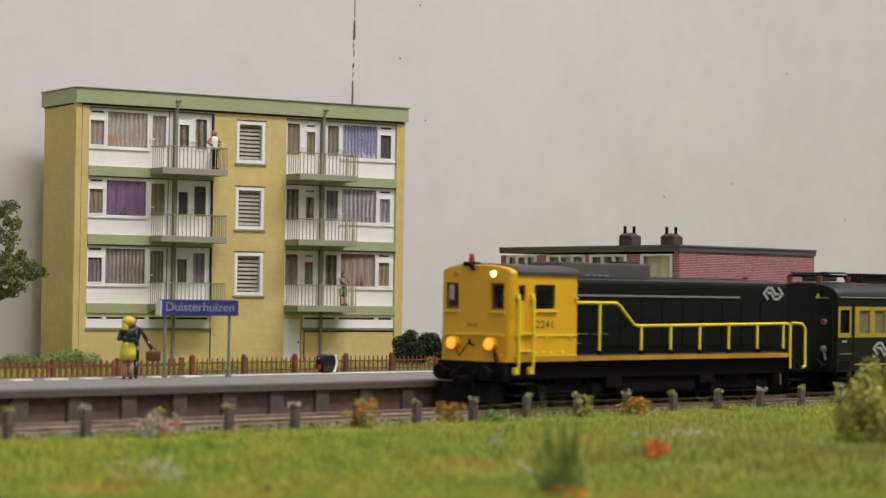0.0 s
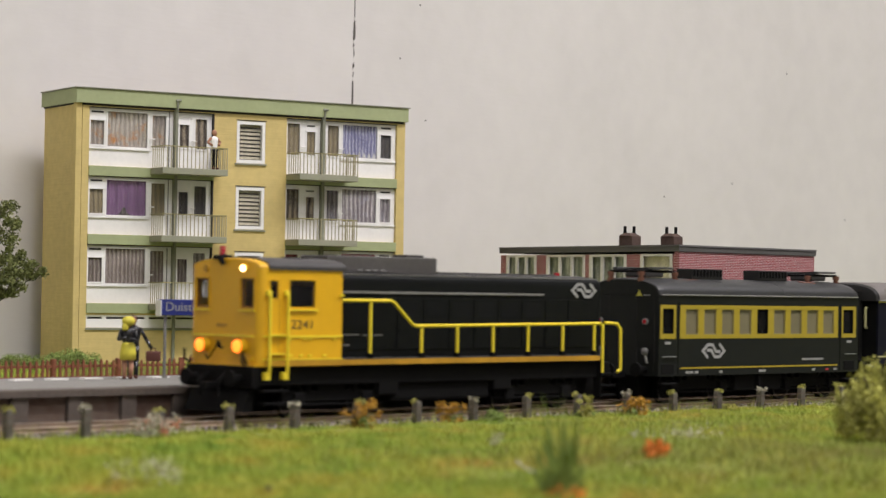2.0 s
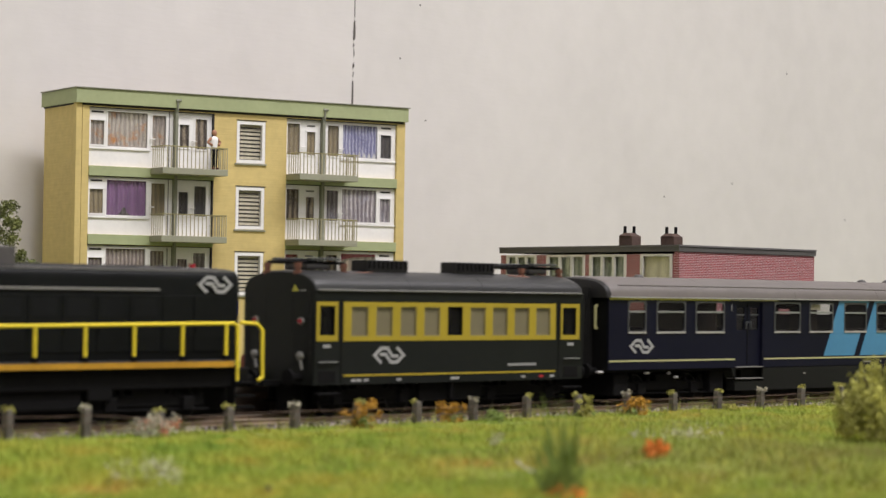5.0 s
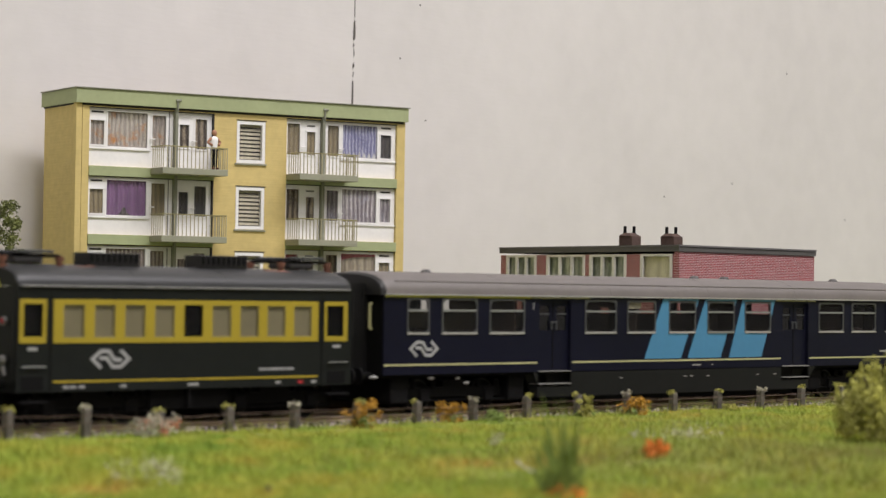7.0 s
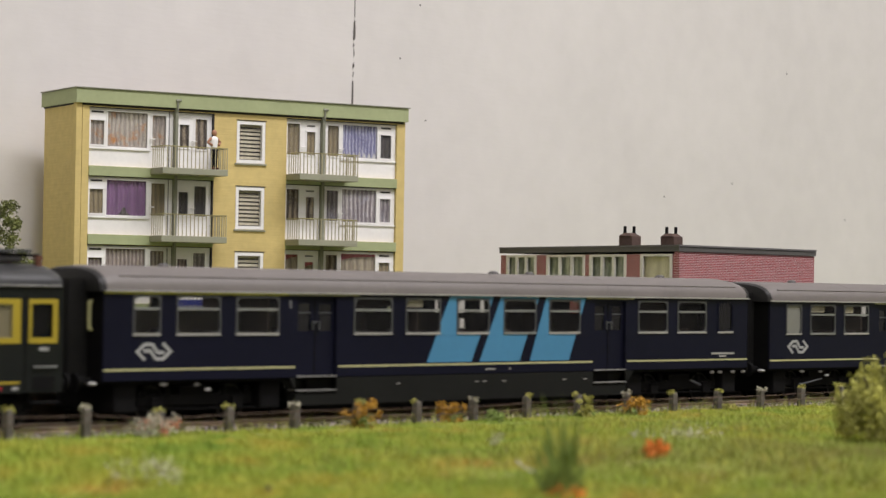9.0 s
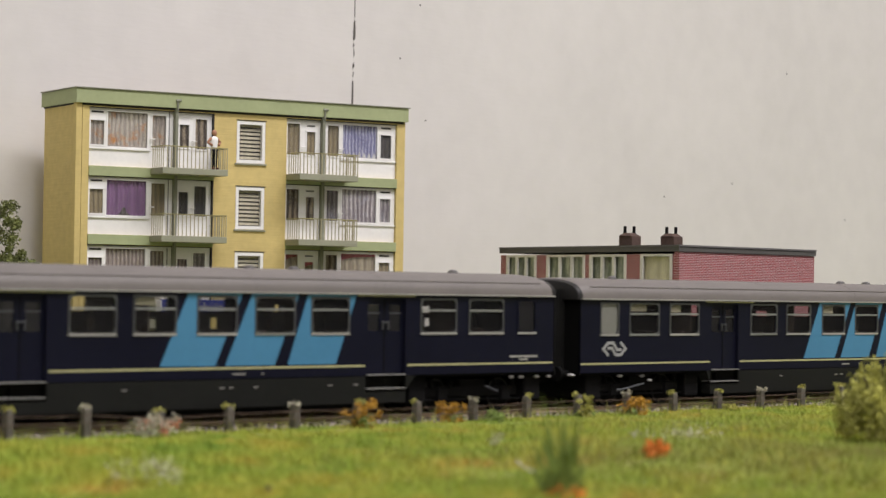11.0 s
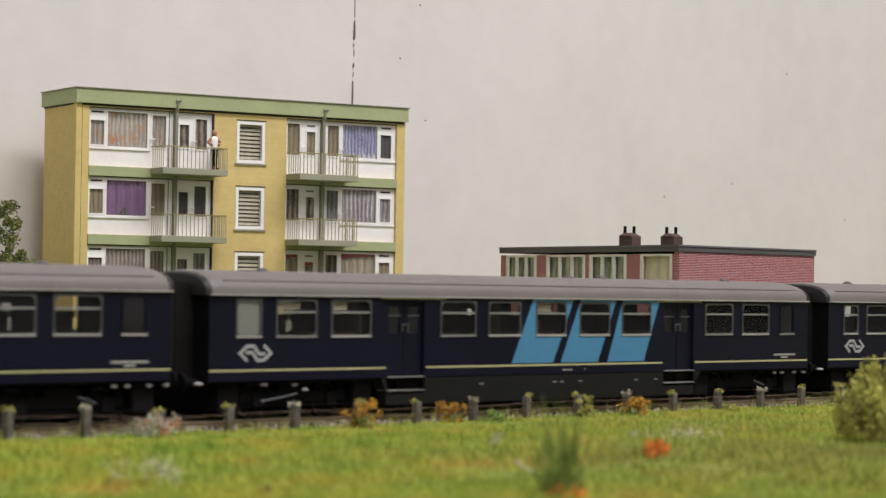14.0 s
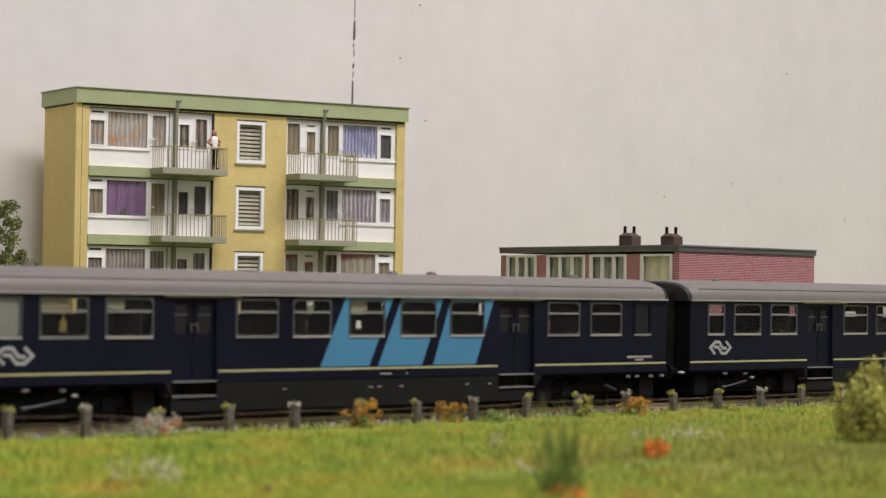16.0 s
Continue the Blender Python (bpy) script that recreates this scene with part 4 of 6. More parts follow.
    for x in (0.98, 1.42, 1.62, 2.45):
        part("rib_bolt", Shape().soft(x, x + 0.09, -1.445, -1.40, 2.03, 2.07, 0.008), RAIL_YELLOW, cab)
    part("roof_clip", Shape().soft(2.66, 2.78, -1.47, -1.40, 3.14, 3.21, 0.015), RAIL_YELLOW, cab)
    part("door_line", Shape().box(0.62, 0.64, -1.404, -1.398, 1.5, 3.55).box(0.26, 0.27, -1.404, -1.398, 1.5, 3.55), BEAM_ORANGE, cab)
    for y in (-0.74, 0.74):
        l = part("headlamp", Shape().rod((0.0, y, 1.86), (-0.2, y, 1.86), 0.19, 18), LOCO_YELLOW, cab)
        part("lamp_lens", Shape().ball((-0.2, y, 1.86), (0.07, 0.17, 0.17), 16, 8), LAMP_AMBER, l, "glowing orange headlamp", smooth=True)
    l = part("top_lamp", Shape().rod((0.1, -0.76, 3.83), (-0.05, -0.76, 3.83), 0.11, 16), LOCO_YELLOW, cab)
    part("lamp_lens", Shape().ball((-0.05, -0.76, 3.83), (0.05, 0.085, 0.085), 14, 7), LAMP_WARM, l, "glowing warm white lamp", smooth=True)
    part("blind_lamp", Shape().rod((0.1, 0.74, 3.82), (-0.04, 0.74, 3.82), 0.09, 12), BEAM_ORANGE, cab)
    part("beacon_bracket", Shape().tube([(-0.05, 0.0, 3.93), (-0.12, 0.05, 4.05), (0.15, 0.25, 4.14)], 0.07).soft(-0.05, 0.35, 0.12, 0.46, 4.05, 4.17, 0.03), CHASSIS, cab)
    part("beacon", Shape().rod((0.15, 0.30, 4.17), (0.15, 0.30, 4.40), 0.09, 12, 0.07), LAMP_RED, cab, "small red roof lamp")
    part("lamp_cable", Shape().tube([(-0.1, 0.6, 1.62), (-0.25, 0.35, 1.5), (-0.2, 0.15, 1.75), (-0.16, 0.05, 1.92)], 0.02), CHASSIS, cab)
    part("lamp_cable", Shape().tube([(-0.12, -0.9, 1.7), (-0.3, -1.05, 1.5), (-0.2, -1.1, 1.3)], 0.03), CHASSIS, cab)
    part("cable_loop", Shape().tube([(-0.05, 0.1, 1.86), (-0.2, 0.0, 1.98), (-0.28, -0.05, 1.86), (-0.12, -0.1, 1.80)], 0.03), CHASSIS, cab)
    part("front_step", Shape().tube([(-0.05, 1.2, 1.36), (-0.2, 1.35, 1.5), (-0.2, 1.35, 1.75)], 0.035), CHASSIS, cab)
    part("front_step", Shape().tube([(-0.05, -1.0, 1.36), (-0.2, -1.05, 1.55), (-0.2, -0.95, 1.65)], 0.035), CHASSIS, cab)
    part("front_plate", Shape().box(-0.012, 0.0, -0.12, 0.3, 2.33, 2.42), BEAM_ORANGE, cab)
    part("bufferbeam_panel", Shape().box(-0.05, -0.002, -1.1, 1.1, 1.42, 1.60), LOCO_YELLOW, cab)
    writing("running_number", "2241", 0.32, NUMERAL, cab, 1.42, -1.402, 2.41, 1.25)
    for x in (0.22, 0.82):
        h = part("grab_rail", Shape().tube([(x, -1.40, 3.20), (x, -1.53, 3.14), (x, -1.53, 1.25), (x - 0.05, -1.45, 1.1)], 0.045), RAIL_YELLOW, t, "vertical yellow grab rail")
        part("rail_foot", Shape().soft(x - 0.12, x + 0.06, -1.52, -1.38, 1.02, 1.22, 0.02), RAIL_YELLOW, h)
        part("rail_head", Shape().soft(x - 0.07, x + 0.07, -1.52, -1.39, 3.12, 3.28, 0.03), RAIL_YELLOW, h)
    for z in (1.66, 2.14):
        part("cab_step", Shape().box(0.25, 0.8, -1.50, -1.40, z, z + 0.04), RAIL_YELLOW, t)
    part("cab_step", Shape().box(0.1, 0.9, -1.5, -1.2, 0.72, 0.77).box(0.1, 0.9, -1.5, -1.2, 0.4, 0.45), CHASSIS, t)
    # hood
    HW = 0.98
    prof = [(-HW, 1.5)] + arch(HW, 3.50, 3.80, 14, 3.6) + [(HW, 1.5)]
    hood = part("engine_hood", Shape().loft([[(x, *p) for p in prof] for x in (2.79, 13.40)]), LOCO_DARK, t, "dark grey engine hood", smooth=True)
    part("hood_nose", Shape().loft([[(x, p[0] * k, p[1] if p[1] < 3.3 else 3.3 + (p[1] - 3.3) * k2) for p in prof] for x, k, k2 in ((13.401, 1.0, 1.0), (13.46, 0.98, 0.94), (13.50, 0.94, 0.8))]), LOCO_DARK, hood, smooth=True)
    part("hood_top", Shape().loft([[(x, p[0] * 0.8, p[1] + 0.012) for p in arch(HW, 3.52, 3.81, 10, 3.0)] for x in (2.9, 13.2)]), ROOF_DARK, hood)
    rb = part("radiator_box", Shape().soft(3.0, 7.08, -0.55, 0.55, 3.7, 4.23, 0.05), ROOF_GREY, hood, "dusty grey radiator housing")
    part("fan_lid", Shape().soft(6.1, 6.75, -0.35, 0.25, 4.232, 4.30, 0.02), ROOF_DARK, rb)
    for i in range(4):
        part("box_clip", Shape().soft(4.1 + i * 0.28, 4.25 + i * 0.28, -0.585, -0.55, 3.84, 3.87, 0.008), DECAL, rb)
    for x in (7.3, 8.5, 9.8, 11.2):
        part("roof_lid", Shape().soft(x, x + 0.9, -0.4, 0.4, 3.78, 3.85, 0.02), ROOF_DARK, hood)
    # Thin pale strip paints the highlight on the hood's upper edge.
    part("hood_highlight", Shape().soft(2.9, 13.35, -HW + 0.05, -HW + 0.09, 3.72, 3.745, 0.006), STEEL_GREY, hood, "pale highlight line drawn along the hood top")
    part("horn", Shape().rod((2.0, -0.4, 4.02), (2.0, -0.4, 4.14), 0.35, 18), ROOF_DARK, cab)
    part("hood_strip", Shape().soft(2.85, 10.95, -HW - 0.04, -HW, 3.23, 3.29, 0.01), STEEL_GREY, hood, "thin grey strip along the hood")
    part("rear_lamp", Shape().rod((13.1, 0.45, 3.7), (13.1, 0.45, 3.92), 0.09, 12), LAMP_RED, hood, "small red lamp on the hood end")
    for i in range(10):
        x = 3.2 + i * 0.98
        d = part("hood_door", Shape().soft(x, x + 0.92, -HW - 0.025, -HW, 1.75, 3.12, 0.012), LOCO_DARK, hood)
        if 2 <= i <= 7:
            for j in range(7):
                part("louvre", Shape().prism([(-HW - 0.034, 2.62 + j * 0.06), (-HW - 0.025, 2.66 + j * 0.06), (-HW - 0.025, 2.62 + j * 0.06)], "x", x + 0.12, x + 0.8), LOCO_DARK, d)
        part("door_latch", Shape().soft(x + 0.05, x + 0.09, -HW - 0.05, -HW - 0.02, 2.2, 2.32, 0.008), LOCO_DARK, d)
    for x0, x1, z in ((2.95, 3.75, 2.13), (3.9, 4.6, 2.12), (2.95, 3.4, 1.86)):
        part("hood_mark", Shape().box(x0, x1, -HW - 0.035, -HW - 0.02, z, z + 0.03), STEEL_GREY, hood)
    emblem(hood, 12.67, 3.40, -HW - 0.03, 1.06)
    # railing
    y = -1.37
    rail = part("handrail", Shape().tube([(2.78, y, 3.05), (4.55, y, 3.05), (4.7, y, 2.98), (5.36, y, 2.42), (5.5, y, 2.38), (7.0, y, 2.39), (12.98, y, 2.45), (13.12, y, 2.38), (13.12, y, 1.02)], 0.047, 8), RAIL_YELLOW, t, "bright yellow tubular handrail", smooth=True)
    for x, top in ((3.82, 3.05), (5.71, 2.39), (7.08, 2.39), (8.49, 2.41), (9.92, 2.43), (11.38, 2.44), (12.75, 2.45)):
        part("stanchion", Shape().rod((x, y, 1.64), (x, y, top), 0.045, 8), RAIL_YELLOW, rail)
        part("stanchion_foot", Shape().soft(x - 0.07, x + 0.07, y - 0.07, y + 0.07, 1.53, 1.66, 0.02), CHASSIS, rail)
    part("end_handrail", Shape().tube([(13.2, y, 2.47), (13.75, y, 2.44), (13.92, y, 2.28), (13.94, y, 1.1), (13.8, y, 1.02)], 0.047, 8), RAIL_YELLOW, t, smooth=True)
    part("end_steps", Shape().box(13.05, 13.7, -1.4, -1.1, 0.95, 1.0).box(13.05, 13.7, -1.4, -1.1, 0.62, 0.67).box(13.05, 13.7, -1.4, -1.1, 0.34, 0.39).box(13.04, 13.08, -1.38, -1.1, 0.3, 1.4), CHASSIS, t)
    part("far_handrail", Shape().tube([(2.78, 1.37, 3.05), (4.55, 1.37, 3.05), (5.4, 1.37, 2.4), (13.1, 1.37, 2.45), (13.1, 1.37, 1.1)], 0.047), RAIL_YELLOW, t)
    return t


def clip(poly, a, b, c):
    """The part of a convex polygon where a*x + b*z <= c."""
    out = []
    for p, q in zip(poly, poly[1:] + poly[:1]):
        dp, dq = a * p[0] + b * p[1] - c, a * q[0] + b * q[1] - c
        if dp <= 0:
            out.append(p)
        if dp * dq < 0:
            k = dp / (dp - dq)
            out.append((p[0] + (q[0] - p[0]) * k, p[1] + (q[1] - p[1]) * k))
    return out


def end_wall(parent, x, way, hw, z0, z1, material):
    """A carriage end with its gangway and bellows."""
    lo, hi = sorted((x, x - way * 0.08))
    part("end_wall", Shape().wall(-hw, hw, z0, z1, [(-0.4, 0.4, 1.2, 3.05)], lo, hi, "x"), material, parent)
    lo, hi = sorted((x, x + way * 0.57))
    b = part("gangway", Shape().frame_of(-0.72, 0.72, 1.0, 3.45, 0.22, lo, hi, "x"), BELLOWS, parent, "black rubber gangway bellows")
    for i in range(5):
        c = x + way * (0.05 + i * 0.115)
        part("bellows_fold", Shape().frame_of(-0.78, 0.78, 0.96, 3.5, 0.2, c - 0.03, c + 0.03, "x"), BELLOWS, b)


def green_car():
    t = thing("motor_luggage_car", 11.5, 0, 0, 0, "short dark green car with yellow window band and roof gear", "rail car")
    L, HW = 10.38, 1.40
    wins = [(1.27 + i * 0.888, 1.27 + i * 0.888 + 0.61, 2.11, 2.89) for i in range(9)]
    wins[4] = (4.83, 5.41, 2.13, 2.90)
    doors = [(0.17, 0.70, 2.14, 2.90), (9.50, 10.08, 2.12, 2.90)]
    body = part("body", Shape().wall(0.02, L - 0.02, 0.86, 3.30, wins + doors, -HW, -HW + 0.08), CAR_GREEN, t, "dark green car body")
    part("far_side", Shape().wall(0.02, L - 0.02, 0.86, 3.30, wins + doors, HW - 0.08, HW), CAR_GREEN, t)
    part("car_floor", Shape().box(0.1, L - 0.1, -1.3, 1.3, 0.87, 1.1), CHASSIS, t)
    for s in (-1, 1):
        lo, hi = sorted((s * HW, s * (HW + 0.014)))
        part("yellow_band", Shape().wall(1.0, 9.2, 1.99, 3.01, wins, lo, hi), BAND_YELLOW, body, "yellow band round the windows")
        for d in ((0.06, 0.80), (9.42, 10.22)):
            inner = doors[0] if d[0] < 1 else doors[1]
            part("door_band", Shape().wall(d[0], d[1], 1.99, 3.01, [inner], lo, hi), BAND_YELLOW, body)
        part("body_line", Shape().box(1.02, 9.2, lo, hi, 1.07, 1.12), BAND_YELLOW, body)
    for i, w in enumerate(wins + doors):
        dark = i in (4, 9, 10)
        f = part("window", Shape().frame_of(w[0] - 0.005, w[1] + 0.005, w[2] - 0.005, w[3] + 0.005, 0.035, -HW + 0.0, -HW + 0.05), FRAME_TAN if not dark else CHASSIS, body)
        part("pane", Shape().box(w[0] + 0.03, w[1] - 0.03, -HW + 0.045, -HW + 0.055, w[2] + 0.03, w[3] - 0.03), PANE_TRAIN if dark else FROST, f)
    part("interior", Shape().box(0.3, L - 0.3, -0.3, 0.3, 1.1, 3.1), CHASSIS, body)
    for x in (0.9, 9.31):
        part("door_seam", Shape().box(x, x + 0.05, -HW - 0.006, -HW, 0.9, 3.1), CHASSIS, body)
    for x in (0.08, 9.5):
        part("door_step_recess", Shape().box(x + 0.05, x + 0.65, -HW - 0.012, -HW - 0.001, 0.92, 1.22), CHASSIS, body)
        part("door_step", Shape().soft(x, x + 0.75, -HW - 0.1, -HW + 0.1, 0.6, 0.66, 0.02), CHASSIS, body)
        part("door_notice", Shape().box(x + 0.22, x + 0.48, -HW - 0.012, -HW, 1.82, 1.90), DECAL, body)
        part("door_rail", Shape().rod((x + 0.05, -HW - 0.05, 1.45), (x + 0.7, -HW - 0.05, 1.45), 0.018), ALU, body)
    emblem(body, 2.65, 1.61, -HW - 0.002, 1.12)
    for i in range(9):
        part("lettering_bar", Shape().box(7.25 + i * 0.13, 7.35 + i * 0.13, -HW - 0.008, -HW, 1.27, 1.34), DECAL, body)
    for x, c in ((1.3, DECAL), (1.5, DECAL), (1.75, DECAL), (2.95, DECAL), (4.98, DECAL), (5.15, DECAL), (7.8, DECAL), (8.55, LAMP_RED), (9.0, DECAL)):
        part("data_mark", Shape().box(x, x + 0.16, -HW - 0.008, -HW, 0.93, 1.0), c, body)
    # roof
    sect = arch(HW + 0.03, 3.30, 3.83, 18, 2.4)
    rings = []
    for x, k, dz in ((0.04, 0.975, -0.06), (0.12, 0.995, -0.02), (0.4, 1.0, 0), (L - 0.4, 1.0, 0), (L - 0.12, 0.995, -0.02), (L - 0.04, 0.975, -0.06)):
        rings.append([(x, p[0] * k, 3.30 + (p[1] - 3.30) * (1 + dz / 0.53)) for p in sect])
    roof = part("roof", Shape().loft(rings), CAR_ROOF, t, "charcoal rounded roof", smooth=True)
    for s in (-1, 1):
        part("gutter", Shape().rod((0.1, s * (HW + 0.035), 3.31), (L - 0.1, s * (HW + 0.035), 3.31), 0.022, 6), STEEL_GREY, roof, "worn pale gutter")
    for x in (3.4, 6.2):
        part("roof_seam", Shape().loft([[(xx, p[0] * 1.003, 3.30 + (p[1] - 3.30) * 1.012) for p in sect] for xx in (x, x + 0.05)]), CAR_ROOF, roof)
    for x in (2.52, 5.92):
        b = part("resistor_box", Shape().soft(x, x + 1.55, -0.62, 0.0, 3.74, 4.13, 0.03), BELLOWS, roof, "black ribbed resistor box")
        for i in range(9):
            part("cooling_rib", Shape().box(x + 0.08 + i * 0.165, x + 0.13 + i * 0.165, -0.66, -0.6, 3.90, 4.10), CHASSIS, b)
    for x in (0.10, 8.60):
        p = part("pantograph", Shape().tube([(x, -0.6, 4.02), (x + 1.6, -0.6, 4.02), (x + 1.6, 0.6, 4.02), (x, 0.6, 4.02), (x, -0.6, 4.02)], 0.04), CHASSIS, roof, "folded black pantograph")
        for dy in (-1, 1):
            part("pantograph_arm", Shape().tube([(x, dy * 0.5, 4.05), (x + 1.6, dy * 0.25, 4.14)], 0.03), CHASSIS, p)
            part("contact_shoe", Shape().soft(x + 0.3, x + 1.3, dy * 0.7 - 0.1, dy * 0.7 + 0.1, 4.08, 4.15, 0.02), FRAME_DIM, p, "grey metal contact shoe")
        part("pantograph_base", Shape().soft(x + 0.45, x + 1.25, -0.45, 0.45, 3.84, 4.07, 0.06), ROOF_DARK, p)
        for dx in (0.0, 1.6):
            for dy in (-0.6, 0.6):
                part("insulator", Shape().rod((x + dx, dy, 3.70), (x + dx, dy, 3.81), 0.12, 10).rod((x + dx, dy, 3.81), (x + dx, dy, 3.89), 0.08, 10).rod((x + dx, dy, 3.89), (x + dx, dy, 4.01), 0.11, 10), COPPER, p)
    part("roof_cable", Shape().tube([(0.3, -0.75, 3.62), (0.9, -0.8, 3.7), (2.6, -0.72, 3.78)], 0.035), COPPER, roof)
    part("roof_cable", Shape().tube([(7.9, -0.75, 3.78), (8.6, -0.85, 3.74), (10.1, -0.7, 3.6)], 0.035), COPPER, roof)
    # ends: flat, rising into the roof arch
    for x in (-0.005, L - 0.055):
        part("end_arch", Shape().prism([(p[0] * 0.975, p[1]) for p in arch(HW, 3.298, 3.765, 18, 2.4)], "x", x, x + 0.06), CAR_GREEN, t)
    for x, w in ((0.0, -1), (L, 1)):
        lo, hi = sorted((x, x - w * 0.08))
        e = part("end_wall", Shape().wall(-HW + 0.003, HW - 0.003, 0.86, 3.295, [(-0.38, 0.38, 1.2, 3.0)] if w > 0 else [], lo, hi, "x"), CAR_GREEN, t)
        buffers(t, x, w)
        for y in (-0.90, 0.90):
            part("tail_lamp", Shape().rod((x, y, 2.5), (x + w * 0.07, y, 2.5), 0.10, 12), STEEL_GREY, e)
            part("tail_lens", Shape().rod((x + w * 0.07, y, 2.5), (x + w * 0.09, y, 2.5), 0.07, 12), LAMP_RED, e)
            part("end_socket", Shape().ball((x + w * 0.05, y, 1.60), (0.08, 0.13, 0.13), 10, 6).rod((x + w * 0.05, y - 0.02, 1.50), (x + w * 0.06, y - 0.10, 1.25), 0.04, 8), STEEL_GREY, e, smooth=True)
            part("end_rail", Shape().rod((x + w * 0.05, y * 1.42, 1.3), (x + w * 0.05, y * 1.42, 2.7), 0.018, 6), BELLOWS, e)
        for y in (-0.55, 0.55, -1.2, 1.2):
            part("end_seam", Shape().box(min(x, x + w * 0.008), max(x, x + w * 0.008), y - 0.012, y + 0.012, 0.9, 3.25), BELLOWS, e)
        if w > 0:
            part("end_gangway", Shape().frame_of(-0.6, 0.6, 1.0, 3.3, 0.2, min(x, x + w * 0.3), max(x, x + w * 0.3), "x"), CHASSIS, t)
    part("warning_triangle", Shape().prism([(-0.52, 3.27), (-0.75, 3.27), (-0.63, 3.45)], "x", -0.018, -0.006), LINE_YELLOW, t)
    part("warning_dash", Shape().box(-0.018, -0.006, -1.06, -0.80, 3.28, 3.31), DECAL, t)
    for x in (2.3, L - 2.3):
        bogie(t, x, 2.4, 0.47)
    # Black filler block, added so no bright ground shows below the car.
    part("underframe_filler", Shape().box(0.3, 10.0, -0.4, 0.4, 0.15, 0.88), CHASSIS, t)
    part("equipment_box", Shape().soft(4.0, 6.4, -1.2, 1.2, 0.35, 0.86, 0.05).box(5.05, 5.15, -1.35, -1.2, 0.4, 0.86), CHASSIS, t)
    return t


def coach(first):
    u0 = {0: 23.03, 1: 49.02, 2: 74.98}[first]
    t = thing("passenger_coach", u0, 0, 0, 0, "dark blue coach, light blue stripes, yellow line over end windows" if first == 0 else ("dark blue coach, light blue stripes, pale frosted end window" if first == 1 else "dark blue coach with slanted light blue stripes"), "rail coach", "coaches of the train")
    L, HW = 24.82, 1.40
    Z0, Z1 = 2.20, 3.10
    spans = [(2.21, 3.63), (4.08, 5.54), (8.07, 9.50), (9.95, 11.30), (11.89, 13.21), (13.75, 15.12), (15.62, 17.0), (19.55, 20.97), (21.40, 22.83)]
    ends = [(0.88, 1.66), (23.34, 24.06)]
    spans = [(a - 0.02, b - 0.11) for a, b in spans]
    doors = [(6.04, 7.46), (17.52, 18.99)]
    holes = [(a, b, Z0, Z1) for a, b in spans + ends]
    doorholes = [(a, b, 1.10, 3.10) for a, b in doors]
    body = part("body", Shape().wall(0, L, 1.08, 3.20, holes + doorholes, -HW, -HW + 0.07), COACH_BLUE, t, "dark blue coach side")
    part("far_side", Shape().wall(0, L, 1.08, 3.20, holes, HW - 0.07, HW), COACH_BLUE, t)
    part("coach_floor", Shape().box(0.05, L - 0.05, -1.3, 1.3, 1.0, 1.12), CHASSIS, t)
    # slanted stripes, cut round the windows
    shift = -0.15 if first == 0 else 0.0
    for xt0, xt1, xb0, xb1 in ((11.73, 13.44, 10.87, 12.58), (13.75, 15.31, 12.91, 14.52), (15.62, 17.30, 14.95, 16.60)):
        s = Shape()
        para = [(xb0 + shift, 1.40), (xb1 + shift, 1.40), (xt1 + shift, 3.195), (xt0 + shift, 3.195)]
        low, high, mid = clip(para, 0, 1, Z0 - 0.04), clip(para, 0, -1, -(Z1 + 0.04)), clip(clip(para, 0, -1, -(Z0 - 0.04)), 0, 1, Z1 + 0.04)
        polys = [low, high]
        edges = [9.0] + [e for a, b in spans[2:7] for e in (a - 0.04, b + 0.04)] + [18.0]
        for a, b in zip(edges[0::2], edges[1::2]):
            polys.append(clip(clip(mid, -1, 0, -a), 1, 0, b))
        for p in polys:
            if len(p) > 2:
                s.prism(p, "y", -HW - 0.010, -HW)
        part("stripe", s, STRIPE_BLUE, body, "slanted light blue stripe")
    for a, b in ((0.02, 6.0), (7.5, 17.47), (19.03, L - 0.02)):
        part("body_line", Shape().box(a, b, -HW - 0.014, -HW, 1.315, 1.365), LINE_PALE, body)
    if first == 0:
        part("class_line", Shape().box(0.02, 5.75, -HW - 0.014, -HW, 3.15, 3.215), LINE_YELLOW, body, "bright yellow line over the windows")
        writing("class_number", "1", 0.3, DECAL, body, 5.83, -HW - 0.006, 2.93)
    for a, b in ((5.8, 8.2), (17.2, 19.3)):
        part("door_gutter", Shape().box(a, b, -HW - 0.02, -HW, 3.16, 3.19), LINE_PALE, body)
    rng = np.random.default_rng(30 + first)
    for i, (a, b) in enumerate(spans + ends):
        end = i >= len(spans)
        f = part("window", Shape().round_frame(a - 0.03, b + 0.03, Z0 - 0.03, Z1 + 0.03, 0.05, 0.13, -HW - 0.022, -HW + 0.02), FRAME_DIM if not (end and a > 9) else COACH_BLUE, body)
        if not end or (a < 5 and first != 1):
            part("transom", Shape().box(a + 0.01, b - 0.01, -HW - 0.015, -HW + 0.015, 2.77, 2.83), ALU, f)
        part("window_ledge", Shape().box(a - 0.02, b + 0.02, -HW - 0.03, -HW + 0.02, Z0 - 0.05, Z0 + 0.01), LEDGE if rng.random() < 0.8 else ALU, f)
        pale = end and a < 5 and first == 1
        p = part("pane", Shape().box(a + 0.012, b - 0.012, -HW + 0.02, -HW + 0.028, Z0 + 0.012, Z1 - 0.012), FROST_PALE if pale else PANE_DARK if end and a > 9 else PANE_TRAIN, f)
        p.visible_shadow = False
